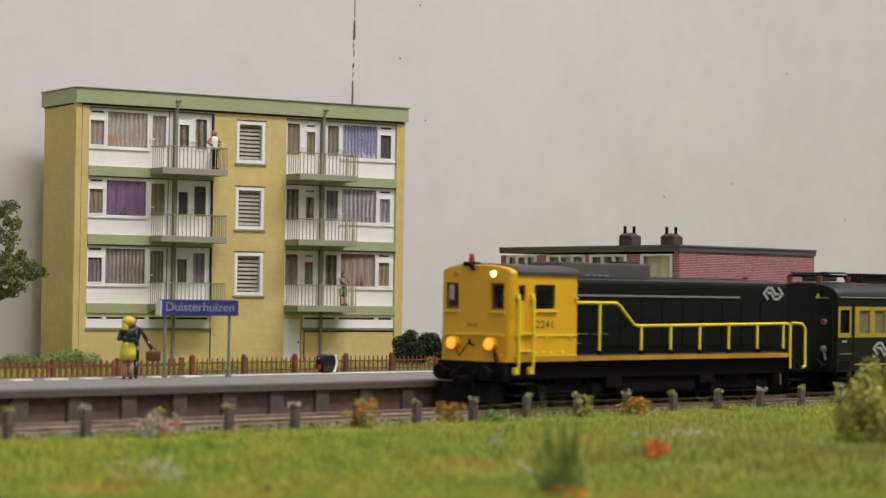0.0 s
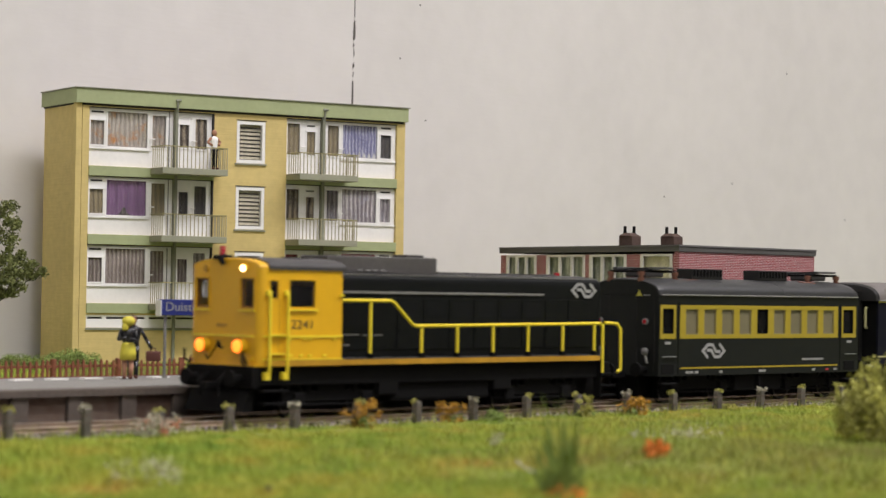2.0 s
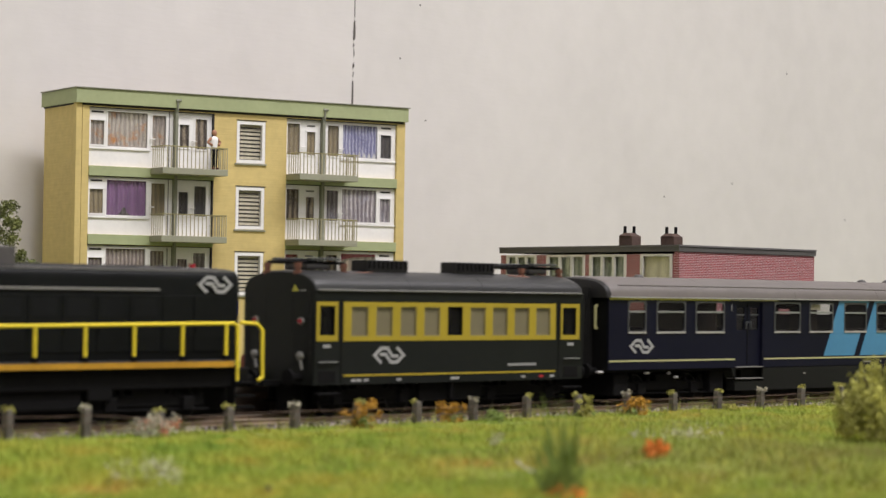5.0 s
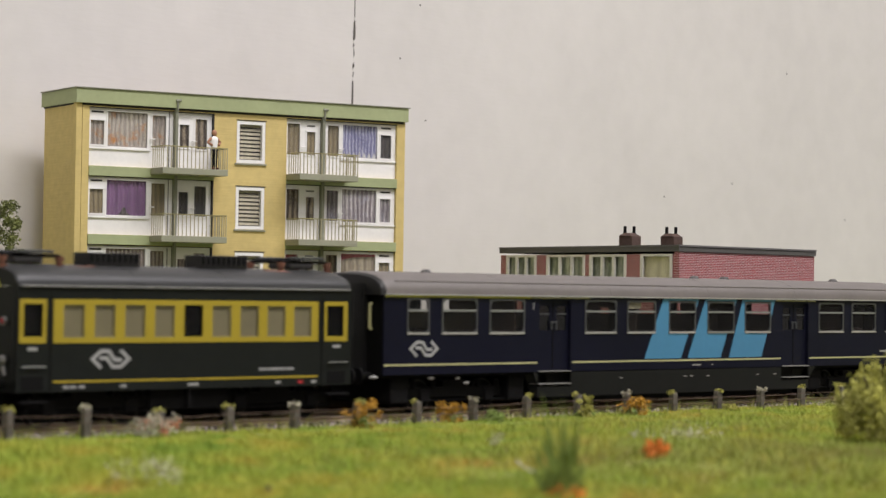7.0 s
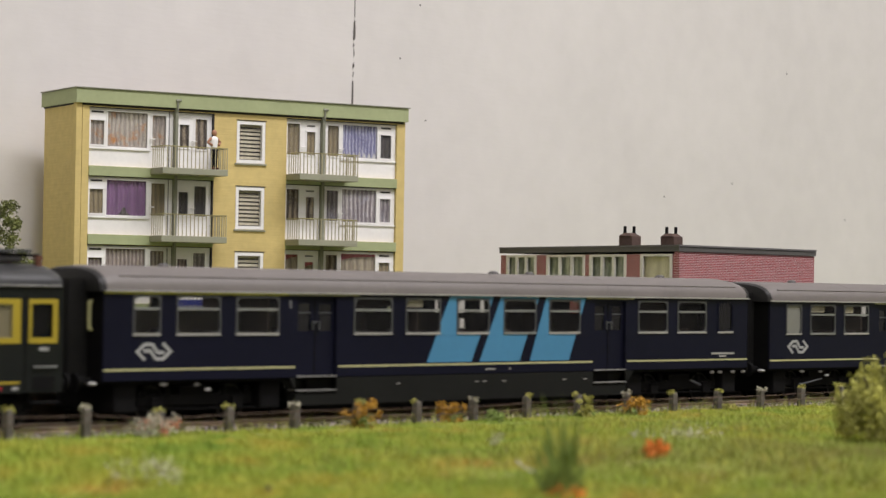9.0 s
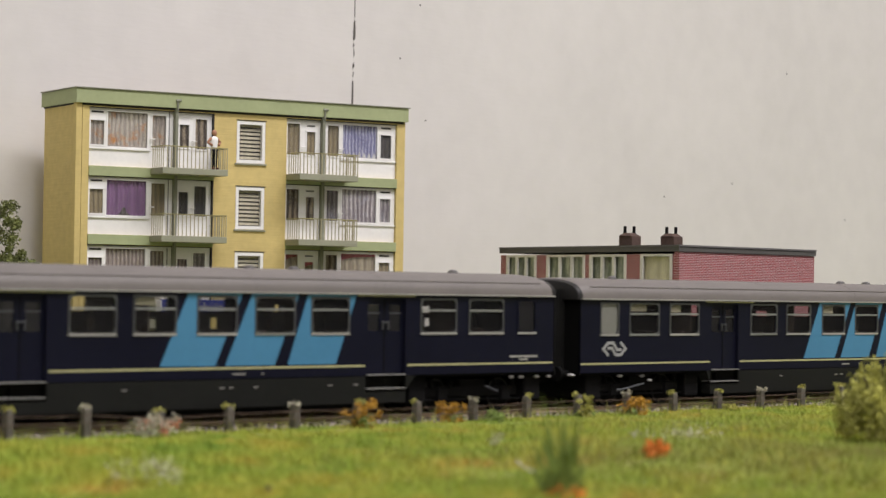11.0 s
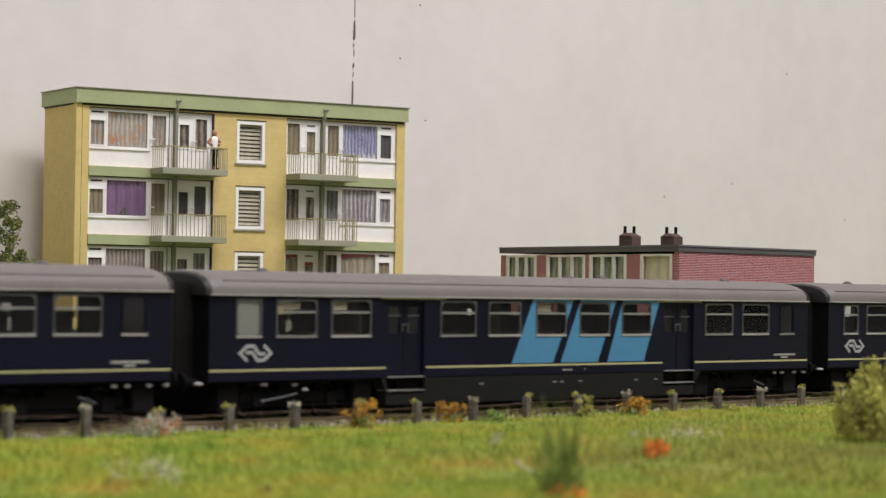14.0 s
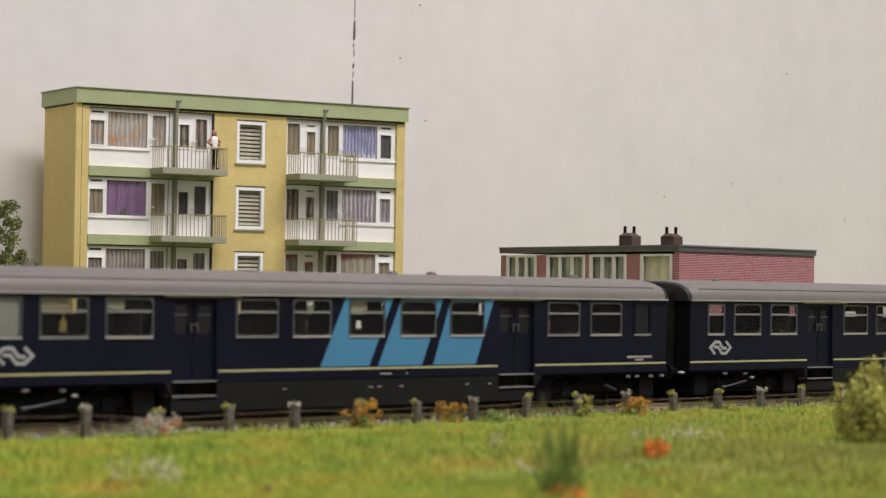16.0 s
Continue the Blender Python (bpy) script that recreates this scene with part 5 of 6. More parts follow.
        if not end:
            if rng.random() < 0.25:
                w = rng.uniform(0.4, 0.75)
                # Pale panel puts the bright view through the coach into colour.
                part("bright_view_panel", Shape().box(a + 0.05, a + 0.05 + (b - a - 0.1) * w, -HW + 0.06, -HW + 0.075, rng.uniform(2.84, 2.92), Z1 - 0.03), PALE, f)
    for i in range(18):
        x = 0.9 + i * 1.32
        top = 2.22 + 0.10 * rng.random()
        part("seat", Shape().soft(x, x + 0.18, -1.2, -0.25, 1.2, top, 0.05), SEAT, body)
        part("seat", Shape().soft(x, x + 0.18, 0.25, 1.2, 1.2, top, 0.05), SEAT, body)
        # Partitions added to block part of the bright view through the windows.
        if i % 4 == 3:
            part("partition", Shape().wall(-1.3, 1.3, 1.15, 3.15, [(-0.22, 0.22, 1.15, 2.9)], x + 0.3, x + 0.34, "x"), SEAT, body)
    # high seat backs as one dark wall: blocks the bright view but for small gaps
    if first == 0:
        part("compartment_wall", Shape().box(0.7, 7.4, 0.20, 0.26, 1.13, 2.76), FROST, body, "dull olive inner wall")
    gaps = [(a + 1.62, a + 1.86, 2.26, 2.56) for a, b in spans if a > (7 if first == 0 else 1)]
    necks = [(g[0] + 0.08, g[1] - 0.08, 2.55, 2.75) for g in gaps[::3]]
    part("seat_back_block", Shape().wall(7.5 if first == 0 else 0.7, 24.2, 1.13, 2.72, gaps + necks, 0.10, 0.16), DARK_GAP, body, "dark wall of high seat backs, blocking the view through")
    for a, b in doors:
        d = part("door", Shape().wall(a, b, 1.12, 3.1, [(a + 0.14, a + 0.56, 2.25, 2.95), (b - 0.56, b - 0.14, 2.25, 2.95)], -HW + 0.10, -HW + 0.16), COACH_BLUE, t, "recessed dark blue folding door")
        for x in (a + 0.14, b - 0.56):
            part("door_pane", Shape().box(x, x + 0.42, -HW + 0.12, -HW + 0.13, 2.25, 2.95), PANE_DARK, d)
            part("door_pane_bar", Shape().box(x, x + 0.42, -HW + 0.09, -HW + 0.10, 2.70, 2.74), DOOR_METAL, d)
        m = (a + b) / 2
        part("door_handle", Shape().rod((m - 0.10, -HW + 0.05, 2.28), (m - 0.10, -HW + 0.05, 2.52), 0.03).rod((m + 0.10, -HW + 0.05, 2.28), (m + 0.10, -HW + 0.05, 2.52), 0.03).rod((m - 0.14, -HW + 0.05, 2.48), (m + 0.14, -HW + 0.05, 2.48), 0.02), DOOR_METAL, d)
        part("door_split", Shape().box(m - 0.015, m + 0.015, -HW + 0.085, -HW + 0.10, 1.15, 3.08), CHASSIS, d)
        part("door_jamb", Shape().box(a - 0.0, a + 0.04, -HW + 0.001, -HW + 0.10, 1.1, 3.1).box(b - 0.04, b, -HW + 0.001, -HW + 0.10, 1.1, 3.1), COACH_BLUE, d)
        for z in (1.08, 0.72):
            part("door_step", Shape().box(a + 0.03, b - 0.03, -HW - 0.04, -HW + 0.35, z, z + 0.03), STEEL_GREY, t)
    # skirt between the doors, cut back for the steps
    sk = [(5.85, 1.06), (6.05, 0.68), (6.3, 0.36), (18.75, 0.36), (19.0, 0.68), (19.35, 1.06)]
    part("skirt", Shape().prism(clip(clip(sk, -1, 0, -7.46), 1, 0, 17.52), "y", -HW - 0.0, -HW + 0.06), SKIRT, t, "olive-grey underframe skirt", )
    part("skirt_end", Shape().prism(clip(sk, 1, 0, 7.46), "y", -HW + 0.36, -HW + 0.4).prism(clip(sk, 1, 0, 6.04), "y", -HW, -HW + 0.06), SKIRT, t)
    part("skirt_end", Shape().prism(clip(sk, -1, 0, -17.52), "y", -HW + 0.36, -HW + 0.4).prism(clip(sk, -1, 0, -18.99), "y", -HW, -HW + 0.06), SKIRT, t)
    for a, b in doors:
        part("step_well", Shape().box(a, b, -HW, -HW + 0.35, 0.36, 0.66), SKIRT, t)
    part("sole_bar", Shape().box(7.46, 17.52, -HW - 0.008, -HW, 1.08, 1.30), COACH_BLUE, t)
    for x in (9.6, 12.6, 12.9, 13.7, 16.2, 17.1):
        part("skirt_mark", Shape().box(x, x + 0.14, -HW - 0.012, -HW - 0.001, 0.84, 0.87), LEDGE, t)
    for x in (13.0, 13.95):
        part("side_mark", Shape().box(x, x + (0.4 if x < 13.5 else 0.06), -HW - 0.014, -HW - 0.009, 1.17, 1.21), LEDGE, t)
    part("lettering_bar", Shape().box(23.02, 24.15, -HW - 0.012, -HW, 1.50, 1.56), LEDGE, t)
    part("lettering_bar", Shape().box(23.4, 23.75, -HW - 0.012, -HW, 1.42, 1.47), LEDGE, t)
    emblem(body, 1.50, 1.77, -HW - 0.002, 1.06)
    # roof, drawn in at the ends
    sect = arch(HW + 0.05, 3.20, 3.84, 18, 2.6)
    rings = []
    for x, k, dz in ((-0.06, 0.955, -0.10), (0.10, 0.985, -0.04), (0.45, 1.0, 0), (L - 0.45, 1.0, 0), (L - 0.10, 0.985, -0.04), (L + 0.06, 0.955, -0.10)):
        rings.append([(x, p[0] * k, 3.20 + (p[1] - 3.20) * (1 + dz / 0.64)) for p in sect])
    roof = part("roof", Shape().loft(rings), COACH_ROOF, t, "dull grey rounded roof", smooth=True)
    for s in (-1, 1):
        part("gutter", Shape().box(0.0, L, s * (HW + 0.045) - 0.03, s * (HW + 0.045) + 0.03, 3.205, 3.245), LEDGE, roof, "pale gutter along the eave")
    for i in (3, 15):
        y, z = sect[i]
        part("rain_strip", Shape().rod((0.5, y * 1.004, z + 0.006), (L - 0.5, y * 1.004, z + 0.006), 0.022, 6), COACH_ROOF, roof)
    for x in (4.6, 9.1, 13.7, 18.2):
        part("roof_joint", Shape().loft([[(xx, p[0] * 1.002, 3.20 + (p[1] - 3.20) * 1.008) for p in sect] for xx in (x, x + 0.04)]), COACH_ROOF, roof)
    for x in (2.6, 14.4, 15.9, 21.8):
        part("roof_vent", Shape().ball((x, -0.32, 3.80), (0.17, 0.17, 0.13), 12, 7), ROOF_GREY, roof, smooth=True)
    for x in (-0.10, L + 0.06):
        part("end_arch", Shape().prism([(p[0] * 0.95, p[1]) for p in arch(HW + 0.05, 3.19, 3.725, 18, 2.6)], "x", x, x + 0.04), CHASSIS, t, "black roof end")
    rim = [(-0.11, 0.945, -0.12), (-0.09, 0.965, -0.085), (0.06, 0.988, -0.035), (0.07, 0.98, -0.06)]
    for flip in (False, True):
        part("roof_rim", Shape().loft([[(L - x if flip else x, p[0] * k, 3.20 + (p[1] - 3.20) * (1 + dz / 0.64)) for p in sect] for x, k, dz in rim]), BELLOWS, roof, "black rubber rim round the roof end", smooth=True)
    if first == 0:
        # Upright pale yellow bar on the end of the first coach only.
        part("end_pale_bar", Shape().tube([(-0.02, -0.95, 2.98), (-0.09, -0.95, 2.94), (-0.09, -0.95, 2.33), (-0.02, -0.95, 2.29)], 0.045), LINE_PALE, t, "pale yellow upright bar at the coach end")
    # Small pale balls stand for the bright glints on the running gear.
    for y in (-0.72, -1.2):
        part("painted_glint", Shape().ball((-0.16, y, 1.02), (0.12, 0.13, 0.05), 10, 6), PALE_GLINT, t, smooth=True)
    for x in (L - 1.6, L - 1.2, L - 0.55, L - 0.05):
        part("painted_glint", Shape().ball((x, -1.28, 0.95), (0.10, 0.06, 0.05), 10, 6), PALE_GLINT, t, smooth=True)
    for x, y, z, r in ((1.9, -1.28, 0.97, 0.13), (2.95, -1.26, 0.95, 0.09), (3.3, -1.26, 0.82, 0.10)):
        part("painted_glint", Shape().ball((x, y, z), (r, 0.06, 0.045), 10, 6), PALE_GLINT, t, smooth=True)
    if first:
        part("brake_lever", Shape().ball((1.9, -1.25, 0.55), (0.09, 0.05, 0.05), 8, 5).tube([(1.9, -1.24, 0.55), (2.35, -1.24, 0.61), (3.05, -1.24, 0.72)], 0.026), DOOR_METAL, t, "worn steel brake lever")
    part("brake_lever", Shape().tube([(L - 2.6, -1.24, 0.72), (L - 2.1, -1.24, 0.56)], 0.03), DOOR_METAL, t)
    for x, w in ((0.0, -1), (L, 1)):
        end_wall(t, x, w, HW - 0.003, 1.08, 3.195, CHASSIS)
        buffers(t, x, w)
    for x in (3.1, 21.9):
        bogie(t, x, 2.5, 0.47)
        part("end_gear", Shape().soft(x - 2.6, x - 1.95, -1.2, 1.2, 0.3, 1.0, 0.05), CHASSIS, t)
        part("end_gear", Shape().soft(x + 1.95, x + 2.6, -1.2, 1.2, 0.3, 1.0, 0.05), CHASSIS, t)
        # Black filler between the wheels, added to darken the gap below.
        part("underframe_filler", Shape().box(x - 1.9, x + 1.9, -0.35, 0.35, 0.15, 1.0), CHASSIS, t)
    # Long black block added to shut out bright ground under the coach.
    part("underfloor_filler", Shape().box(6.6, 18.4, -1.2, 1.2, 0.22, 1.0), CHASSIS, t)
    if first:
        # the later coaches ride a little lower on their bogies
        for c in t.children:
            if not c.name.startswith(("wheelset", "bogie")):
                c.location.z -= 0.065 * K
    return t


TRAIN = [(locomotive(), -4.15), (green_car(), 11.5)] + [(coach(i), u) for i, u in ((0, 23.03), (1, 49.02), (2, 74.98))]


# ---- station furniture ----
def station_sign():
    t = thing("station_sign", -1.95, 6.70, 0.72, -18, "blue station name sign with white letters on two grey posts", "sign")
    b = part("board", Shape().soft(-1.19, 1.22, -0.10, 0.10, 1.78, 2.24, 0.015), SIGN_BLUE, t)
    part("board_end", Shape().soft(-1.23, -1.192, -0.22, 0.22, 1.76, 2.22, 0.01), WHITE, b, "white end plate")
    writing("lettering", "Duisterhuizen", 0.36, DECAL, b, 0.02, -0.104, 2.02, 1.05)
    for x in (-1.0, 0.98):
        p = part("post", Shape().rod((x, 0.02, -0.02), (x, 0.02, 1.78), 0.045, 10), STEEL_GREY, t, smooth=True)
        part("post_foot", Shape().rod((x, 0.02, -0.02), (x, 0.02, 0.05), 0.10, 10), STEEL_GREY, p)


def litter_bin():
    t = thing("litter_bin", 4.12, 7.85, 0.715, -4, "glossy black bin with white back standing on the platform", "bin")
    part("bin_body", Shape().loft([[(x * k, y * k, z) for x, y in ((-0.26, -0.2), (0.22, -0.2), (0.26, 0.0), (0.22, 0.2), (-0.26, 0.2))] for z, k in ((0.0, 0.6), (0.08, 0.8), (0.25, 0.98), (0.4, 1.0), (0.52, 0.9), (0.58, 0.62))]), BLACK_GLOSS, t, smooth=True)
    part("bin_back", Shape().prism([(0.16, 0.02), (0.23, 0.02), (0.33, 0.3), (0.26, 0.56), (0.19, 0.56), (0.26, 0.3)], "y", -0.2, 0.2), WHITE, t, "white back panel")
    part("bin_hinge", Shape().soft(-0.36, -0.26, -0.1, 0.1, 0.1, 0.26, 0.02), LAMP_RED, t)
    part("bin_knob", Shape().ball((-0.3, 0, 0.4), 0.08, 8, 5), BLACK_GLOSS, t)


def painted(name, pieces, at, turn, label, category):
    """One plain figure: a single mesh with a colour for each piece."""
    s, mats, idx = Shape(), [], []
    for m, piece in pieces:
        if m not in mats:
            mats.append(m)
        s.add(piece.v, piece.f)
        idx += [mats.index(m)] * len(piece.f)
    me = mesh_of(name, s, mats)
    for p, i in zip(me.polygons, idx):
        p.material_index = i
    me.shade_smooth()
    ob = new(name, me)
    ob.matrix_world = pose(at[0] * K, at[1] * K, at[2] * K, 0, 0, turn)
    return tagged(ob, label, category)


def figure_pieces(hair, top, skirt, leg, height, arms):
    """A small plain figure: legs, skirt or trousers, trunk, arms and head."""
    h = height / 1.75
    g = min(1, h ** 1.6)
    out = []
    for s in (-0.09, 0.09):
        out.append((leg, Shape().rod((s, 0, 0.03), (s, 0, 0.48 * h), 0.055, 10, 0.075).rod((s, 0, 0.48 * h), (s * 0.9, 0, 0.9 * h), 0.075, 10, 0.10)))
        out.append((BROWN, Shape().ball((s, -0.06, 0.05), (0.06, 0.14, 0.05), 10, 6)))
    if skirt:
        out.append((skirt, Shape().loft([[(math.cos(a) * r * g, math.sin(a) * r * g * 0.75, z) for a in np.linspace(0, 2 * math.pi, 14, endpoint=False)] for z, r in ((0.55 * h, 0.23), (0.75 * h, 0.235), (0.98 * h, 0.19), (1.05 * h, 0.15))])))
    out.append((top, Shape().loft([[(math.cos(a) * r * g, math.sin(a) * r * g * 0.6, z) for a in np.linspace(0, 2 * math.pi, 14, endpoint=False)] for z, r in ((0.86 * h, 0.17), (1.02 * h, 0.16), (1.25 * h, 0.21), (1.40 * h, 0.21), (1.48 * h, 0.08))])))
    for a in arms:
        out.append((a[0], Shape().tube(a[1], 0.052, 8)))
    out.append((SKIN, Shape().rod((0, 0, 1.44 * h), (0, 0, 1.55 * h), 0.05, 8).ball((0, -0.02, 1.61 * h), (0.085, 0.10, 0.12), 12, 8)))
    out.append((hair, Shape().ball((0, 0.02, 1.645 * h), (0.105, 0.115, 0.115), 12, 8)))
    return out


def figures():
    g = figure_pieces(DOLL_YELLOW, BLACK_GLOSS, DOLL_YELLOW, SKIN, 1.72, ((BLACK_GLOSS, [(-0.2, 0, 1.36), (-0.26, -0.12, 1.12), (-0.05, -0.22, 1.16)]), (BLACK_GLOSS, [(0.2, 0, 1.36), (0.25, -0.1, 1.1), (0.05, -0.22, 1.12)])))
    g.append((DOLL_YELLOW, Shape().ball((0, -0.02, 1.62), (0.19, 0.2, 0.15), 14, 8).ball((-0.08, -0.12, 1.46), (0.1, 0.08, 0.12), 10, 6)))
    painted("figurine", g, (-4.72, 6.35, 0.72), -40, "painted plastic figurine in yellow skirt and yellow hat", "figurine")
    g = figure_pieces(BROWN, BLACK_GLOSS, None, BLACK_GLOSS, 1.78, ((BLACK_GLOSS, [(-0.2, 0, 1.42), (-0.25, 0, 1.1), (-0.2, -0.1, 0.85)]), (BLACK_GLOSS, [(0.18, 0, 1.42), (0.36, -0.05, 1.12), (0.52, -0.1, 0.85)])))
    g.append((BROWN, Shape().soft(0.36, 0.78, -0.16, -0.02, 0.5, 0.78, 0.03).tube([(0.48, -0.1, 0.78), (0.52, -0.1, 0.86), (0.62, -0.1, 0.86), (0.66, -0.1, 0.78)], 0.018)))
    painted("figurine", g, (-4.35, 6.6, 0.72), -40, "dark painted plastic figurine carrying a brown bag", "figurine")
    m = APT
    g = figure_pieces(SKIN, WHITE, None, CHASSIS, 1.62, ((SKIN, [(-0.2, 0, 1.28), (-0.38, 0.0, 1.1), (-0.18, -0.05, 0.98)]), (SKIN, [(0.2, 0, 1.28), (0.34, 0.0, 1.12), (0.2, -0.05, 1.0)])))
    for kind, g, x, y, z, turn, lab in (("figurine", g, 5.65, -0.85, 8.1, 20, "painted plastic figurine in white top on a balcony"),
                                        ("figurine", figure_pieces(BROWN, TEAL, TEAL, SKIN, 1.40, ((SKIN, [(0.16, 0, 1.18), (0.26, -0.05, 0.98), (0.5, -0.05, 0.92)]), (SKIN, [(-0.16, 0, 1.18), (-0.05, -0.2, 0.95), (0.3, -0.12, 0.9)]))), 11.75, -0.95, 2.6, 0, "painted plastic figurine in teal dress on a balcony")):
        p = m @ Vector((x * K, y * K, z * K))
        painted(kind, g, tuple(c / K for c in p), -12.9 + turn, lab, "figurine")


def picket_fence():
    t = thing("picket_fence", -14.0, 9.5, 0.2, 0, "red-brown wooden picket fence behind the platform", "fence")
    n = 66
    part("rail", Shape().soft(0, 13.9, 0.03, 0.07, 0.72, 0.80, 0.01), PICKET_RED, t)
    part("rail", Shape().soft(0, 13.9, 0.03, 0.07, 0.40, 0.47, 0.01), PICKET_RED, t)
    p = part("picket", Shape().prism([(-0.04, 0.1), (0.04, 0.1), (0.04, 0.88), (0.0, 0.95), (-0.04, 0.88)], "y", -0.015, 0.028), PICKET_RED, t)
    rng = np.random.default_rng(6)
    for i in range(1, n):
        q = again(p, t, i * 0.21, 0, rng.uniform(-0.02, 0.02))
        q.rotation_euler = (0, rng.uniform(-0.03, 0.03), 0)
    for x in (0.1, 2.2, 4.4, 6.7, 9.04, 11.37, 13.75):
        part("post", Shape().soft(x - 0.07, x + 0.07, 0.0, 0.14, -0.1, 0.98, 0.015), PICKET_RED, t)


def wire_fence_back():
    t = thing("garden_fence", 0.11, 9.5, 0.2, 0, "low red-brown fence with thin uprights by a garden", "fence")
    for x in (0.0, 2.06, 4.17, 6.37, 8.43, 10.5, 12.6):
        p = part("post", Shape().soft(x - 0.075, x + 0.075, -0.07, 0.07, -0.1, 1.0, 0.03), FENCE_RED, t)
        part("post_cap", Shape().soft(x - 0.055, x + 0.055, -0.05, 0.05, 1.004, 1.05, 0.02), FENCE_RED, p)
    for z in (0.36, 0.56, 0.80):
        part("rail", Shape().rod((0, 0, z), (12.6, 0, z), 0.020, 6), FENCE_RED, t)
    u = part("upright", Shape().prism([(-0.017, 0.15), (0.017, 0.15), (0.017, 0.9), (0.0, 0.96), (-0.017, 0.9)], "y", -0.012, 0.012), FENCE_RED, t)
    for i in range(1, 63):
        again(u, t, i * 0.2)


def line_fence():
    """Concrete posts and two rusty wires between the track and the meadow."""
    rng = np.random.default_rng(12)
    tops = []
    for i in range(19):
        x = -19.8 + i * 2.037
        z = -0.06 if i > 3 else 0.02
        h = 0.62 + rng.uniform(-0.03, 0.03)
        t = thing("fence_post", x, -4.0, z, rng.uniform(-8, 8), "weathered grey concrete fence post topped with moss", "fence post", "posts along the line")
        w = 0.092
        part("shaft", Shape().loft([[(sx * w * k, sy * w * k, zz) for sx, sy in ((-1, -1), (1, -1), (1, 1), (-1, 1))] for zz, k in ((-0.3, 1.0), (h - 0.05, 0.92), (h, 0.74))]), POST_GREY, t)
        cl = [(rng.uniform(-0.12, 0.12), rng.uniform(-0.12, 0.12), h + rng.uniform(-0.02, 0.03), 0.08) for _ in range(4)]
        part("moss", flock(cl, 110, 0.8, 0.032, rng), LEAF_OLIVE if i % 3 else PALE_FLOCK, t)
        tops.append((x, z + h))
    for k, dz in ((0, 0.16), (1, 0.33)):
        for (x0, z0), (x1, z1) in zip(tops, tops[1:]):
            sag = 0.012
            s = Shape().tube([(x0, -4.16, z0 - dz), ((x0 + x1) / 2, -4.16, (z0 + z1) / 2 - dz - sag), (x1, -4.16, z1 - dz)], 0.010, 5)
            solid("fence_wire", s, WIRE, "rusty fence wire strung between concrete posts", "wire", "wires along the line")


# ---- plants ----
def tree():
    rng = np.random.default_rng(21)
    r = Vector((0.706, -0.708, 0))
    base = Vector((3.46, 24.5, 0)) - r * 1.6
    t = thing("tree", base.x, base.y, 0.2, 0, "dark green leafy tree beside the apartment block", "tree")
    trunk = Shape().rod((0, 0, -0.1), (0.05, 0.03, 1.3), 0.16, 10, 0.12).rod((0.05, 0.03, 1.3), (0.0, 0.0, 3.4), 0.12, 10, 0.06)
    part("trunk", trunk, BARK, t, smooth=True)
    lobes = [(-0.3, 0.0, 5.0, 1.0), (1.45, 0.1, 5.1, 0.75), (0.5, -0.5, 5.6, 0.85), (1.45, 0.3, 5.65, 0.6), (2.0, 0.0, 3.75, 0.7), (2.55, 0.2, 3.62, 0.5), (1.2, 0.4, 3.6, 0.85), (0.2, 0.3, 3.9, 1.0), (1.9, -0.2, 3.15, 0.65), (2.3, 0.0, 3.95, 0.5), (1.2, -0.3, 2.9, 0.6), (0.3, 0.2, 2.7, 0.7), (-1.2, 0.2, 4.0, 1.1), (-1.1, -0.3, 5.2, 0.9), (2.9, 0.1, 3.6, 0.22), (1.7, 0.2, 4.3, 0.4), (-0.8, 0.1, 3.0, 0.8)]
    cl = []
    for a, b, z, rad in lobes:
        c = r * a + Vector((0.7, 0.7, 0)) * b
        part("limb", Shape().rod((0, 0, 1.2 + 0.25 * (z - 2.5)), (c.x * 0.9, c.y * 0.9, z - 0.2), 0.05, 6, 0.015), BARK, t)
        for _ in range(7):
            d = rng.normal(size=3)
            d *= rad * 0.72 / np.linalg.norm(d)
            cl.append((c.x + d[0], c.y + d[1], z + d[2] * 0.85, rad * rng.uniform(0.26, 0.48)))
    part("crown", flock(cl, 26000, 0.9, 0.06, rng), LEAF, t, "dark green flocked crown")


def shrub(name, x, y, z, w, h, material, count, size, label, seed, stems=True, group=""):
    rng = np.random.default_rng(seed)
    t = thing(name, x, y, z, 0, label, "plant", group)
    if stems:
        s = Shape()
        for i in range(7):
            a = i * 0.9
            s.rod((math.cos(a) * w * 0.1, math.sin(a) * w * 0.1, -0.05), (math.cos(a) * w * 0.35, math.sin(a) * w * 0.35, h * 0.75), 0.03, 5, 0.01)
        part("stems", s, BARK, t)
    cl = []
    for _ in range(26):
        a, q, zz = rng.uniform(0, 6.3), rng.uniform(0, 1) ** 0.6, rng.uniform(0.08, 1)
        k = w / 2 * (1.05 - 0.6 * abs(zz - 0.55))
        cl.append((math.cos(a) * q * k, math.sin(a) * q * k, h * zz * 0.9, w * rng.uniform(0.09, 0.18)))
    part("foliage", flock(cl, count, 0.95, size, rng), material, t)
    return t


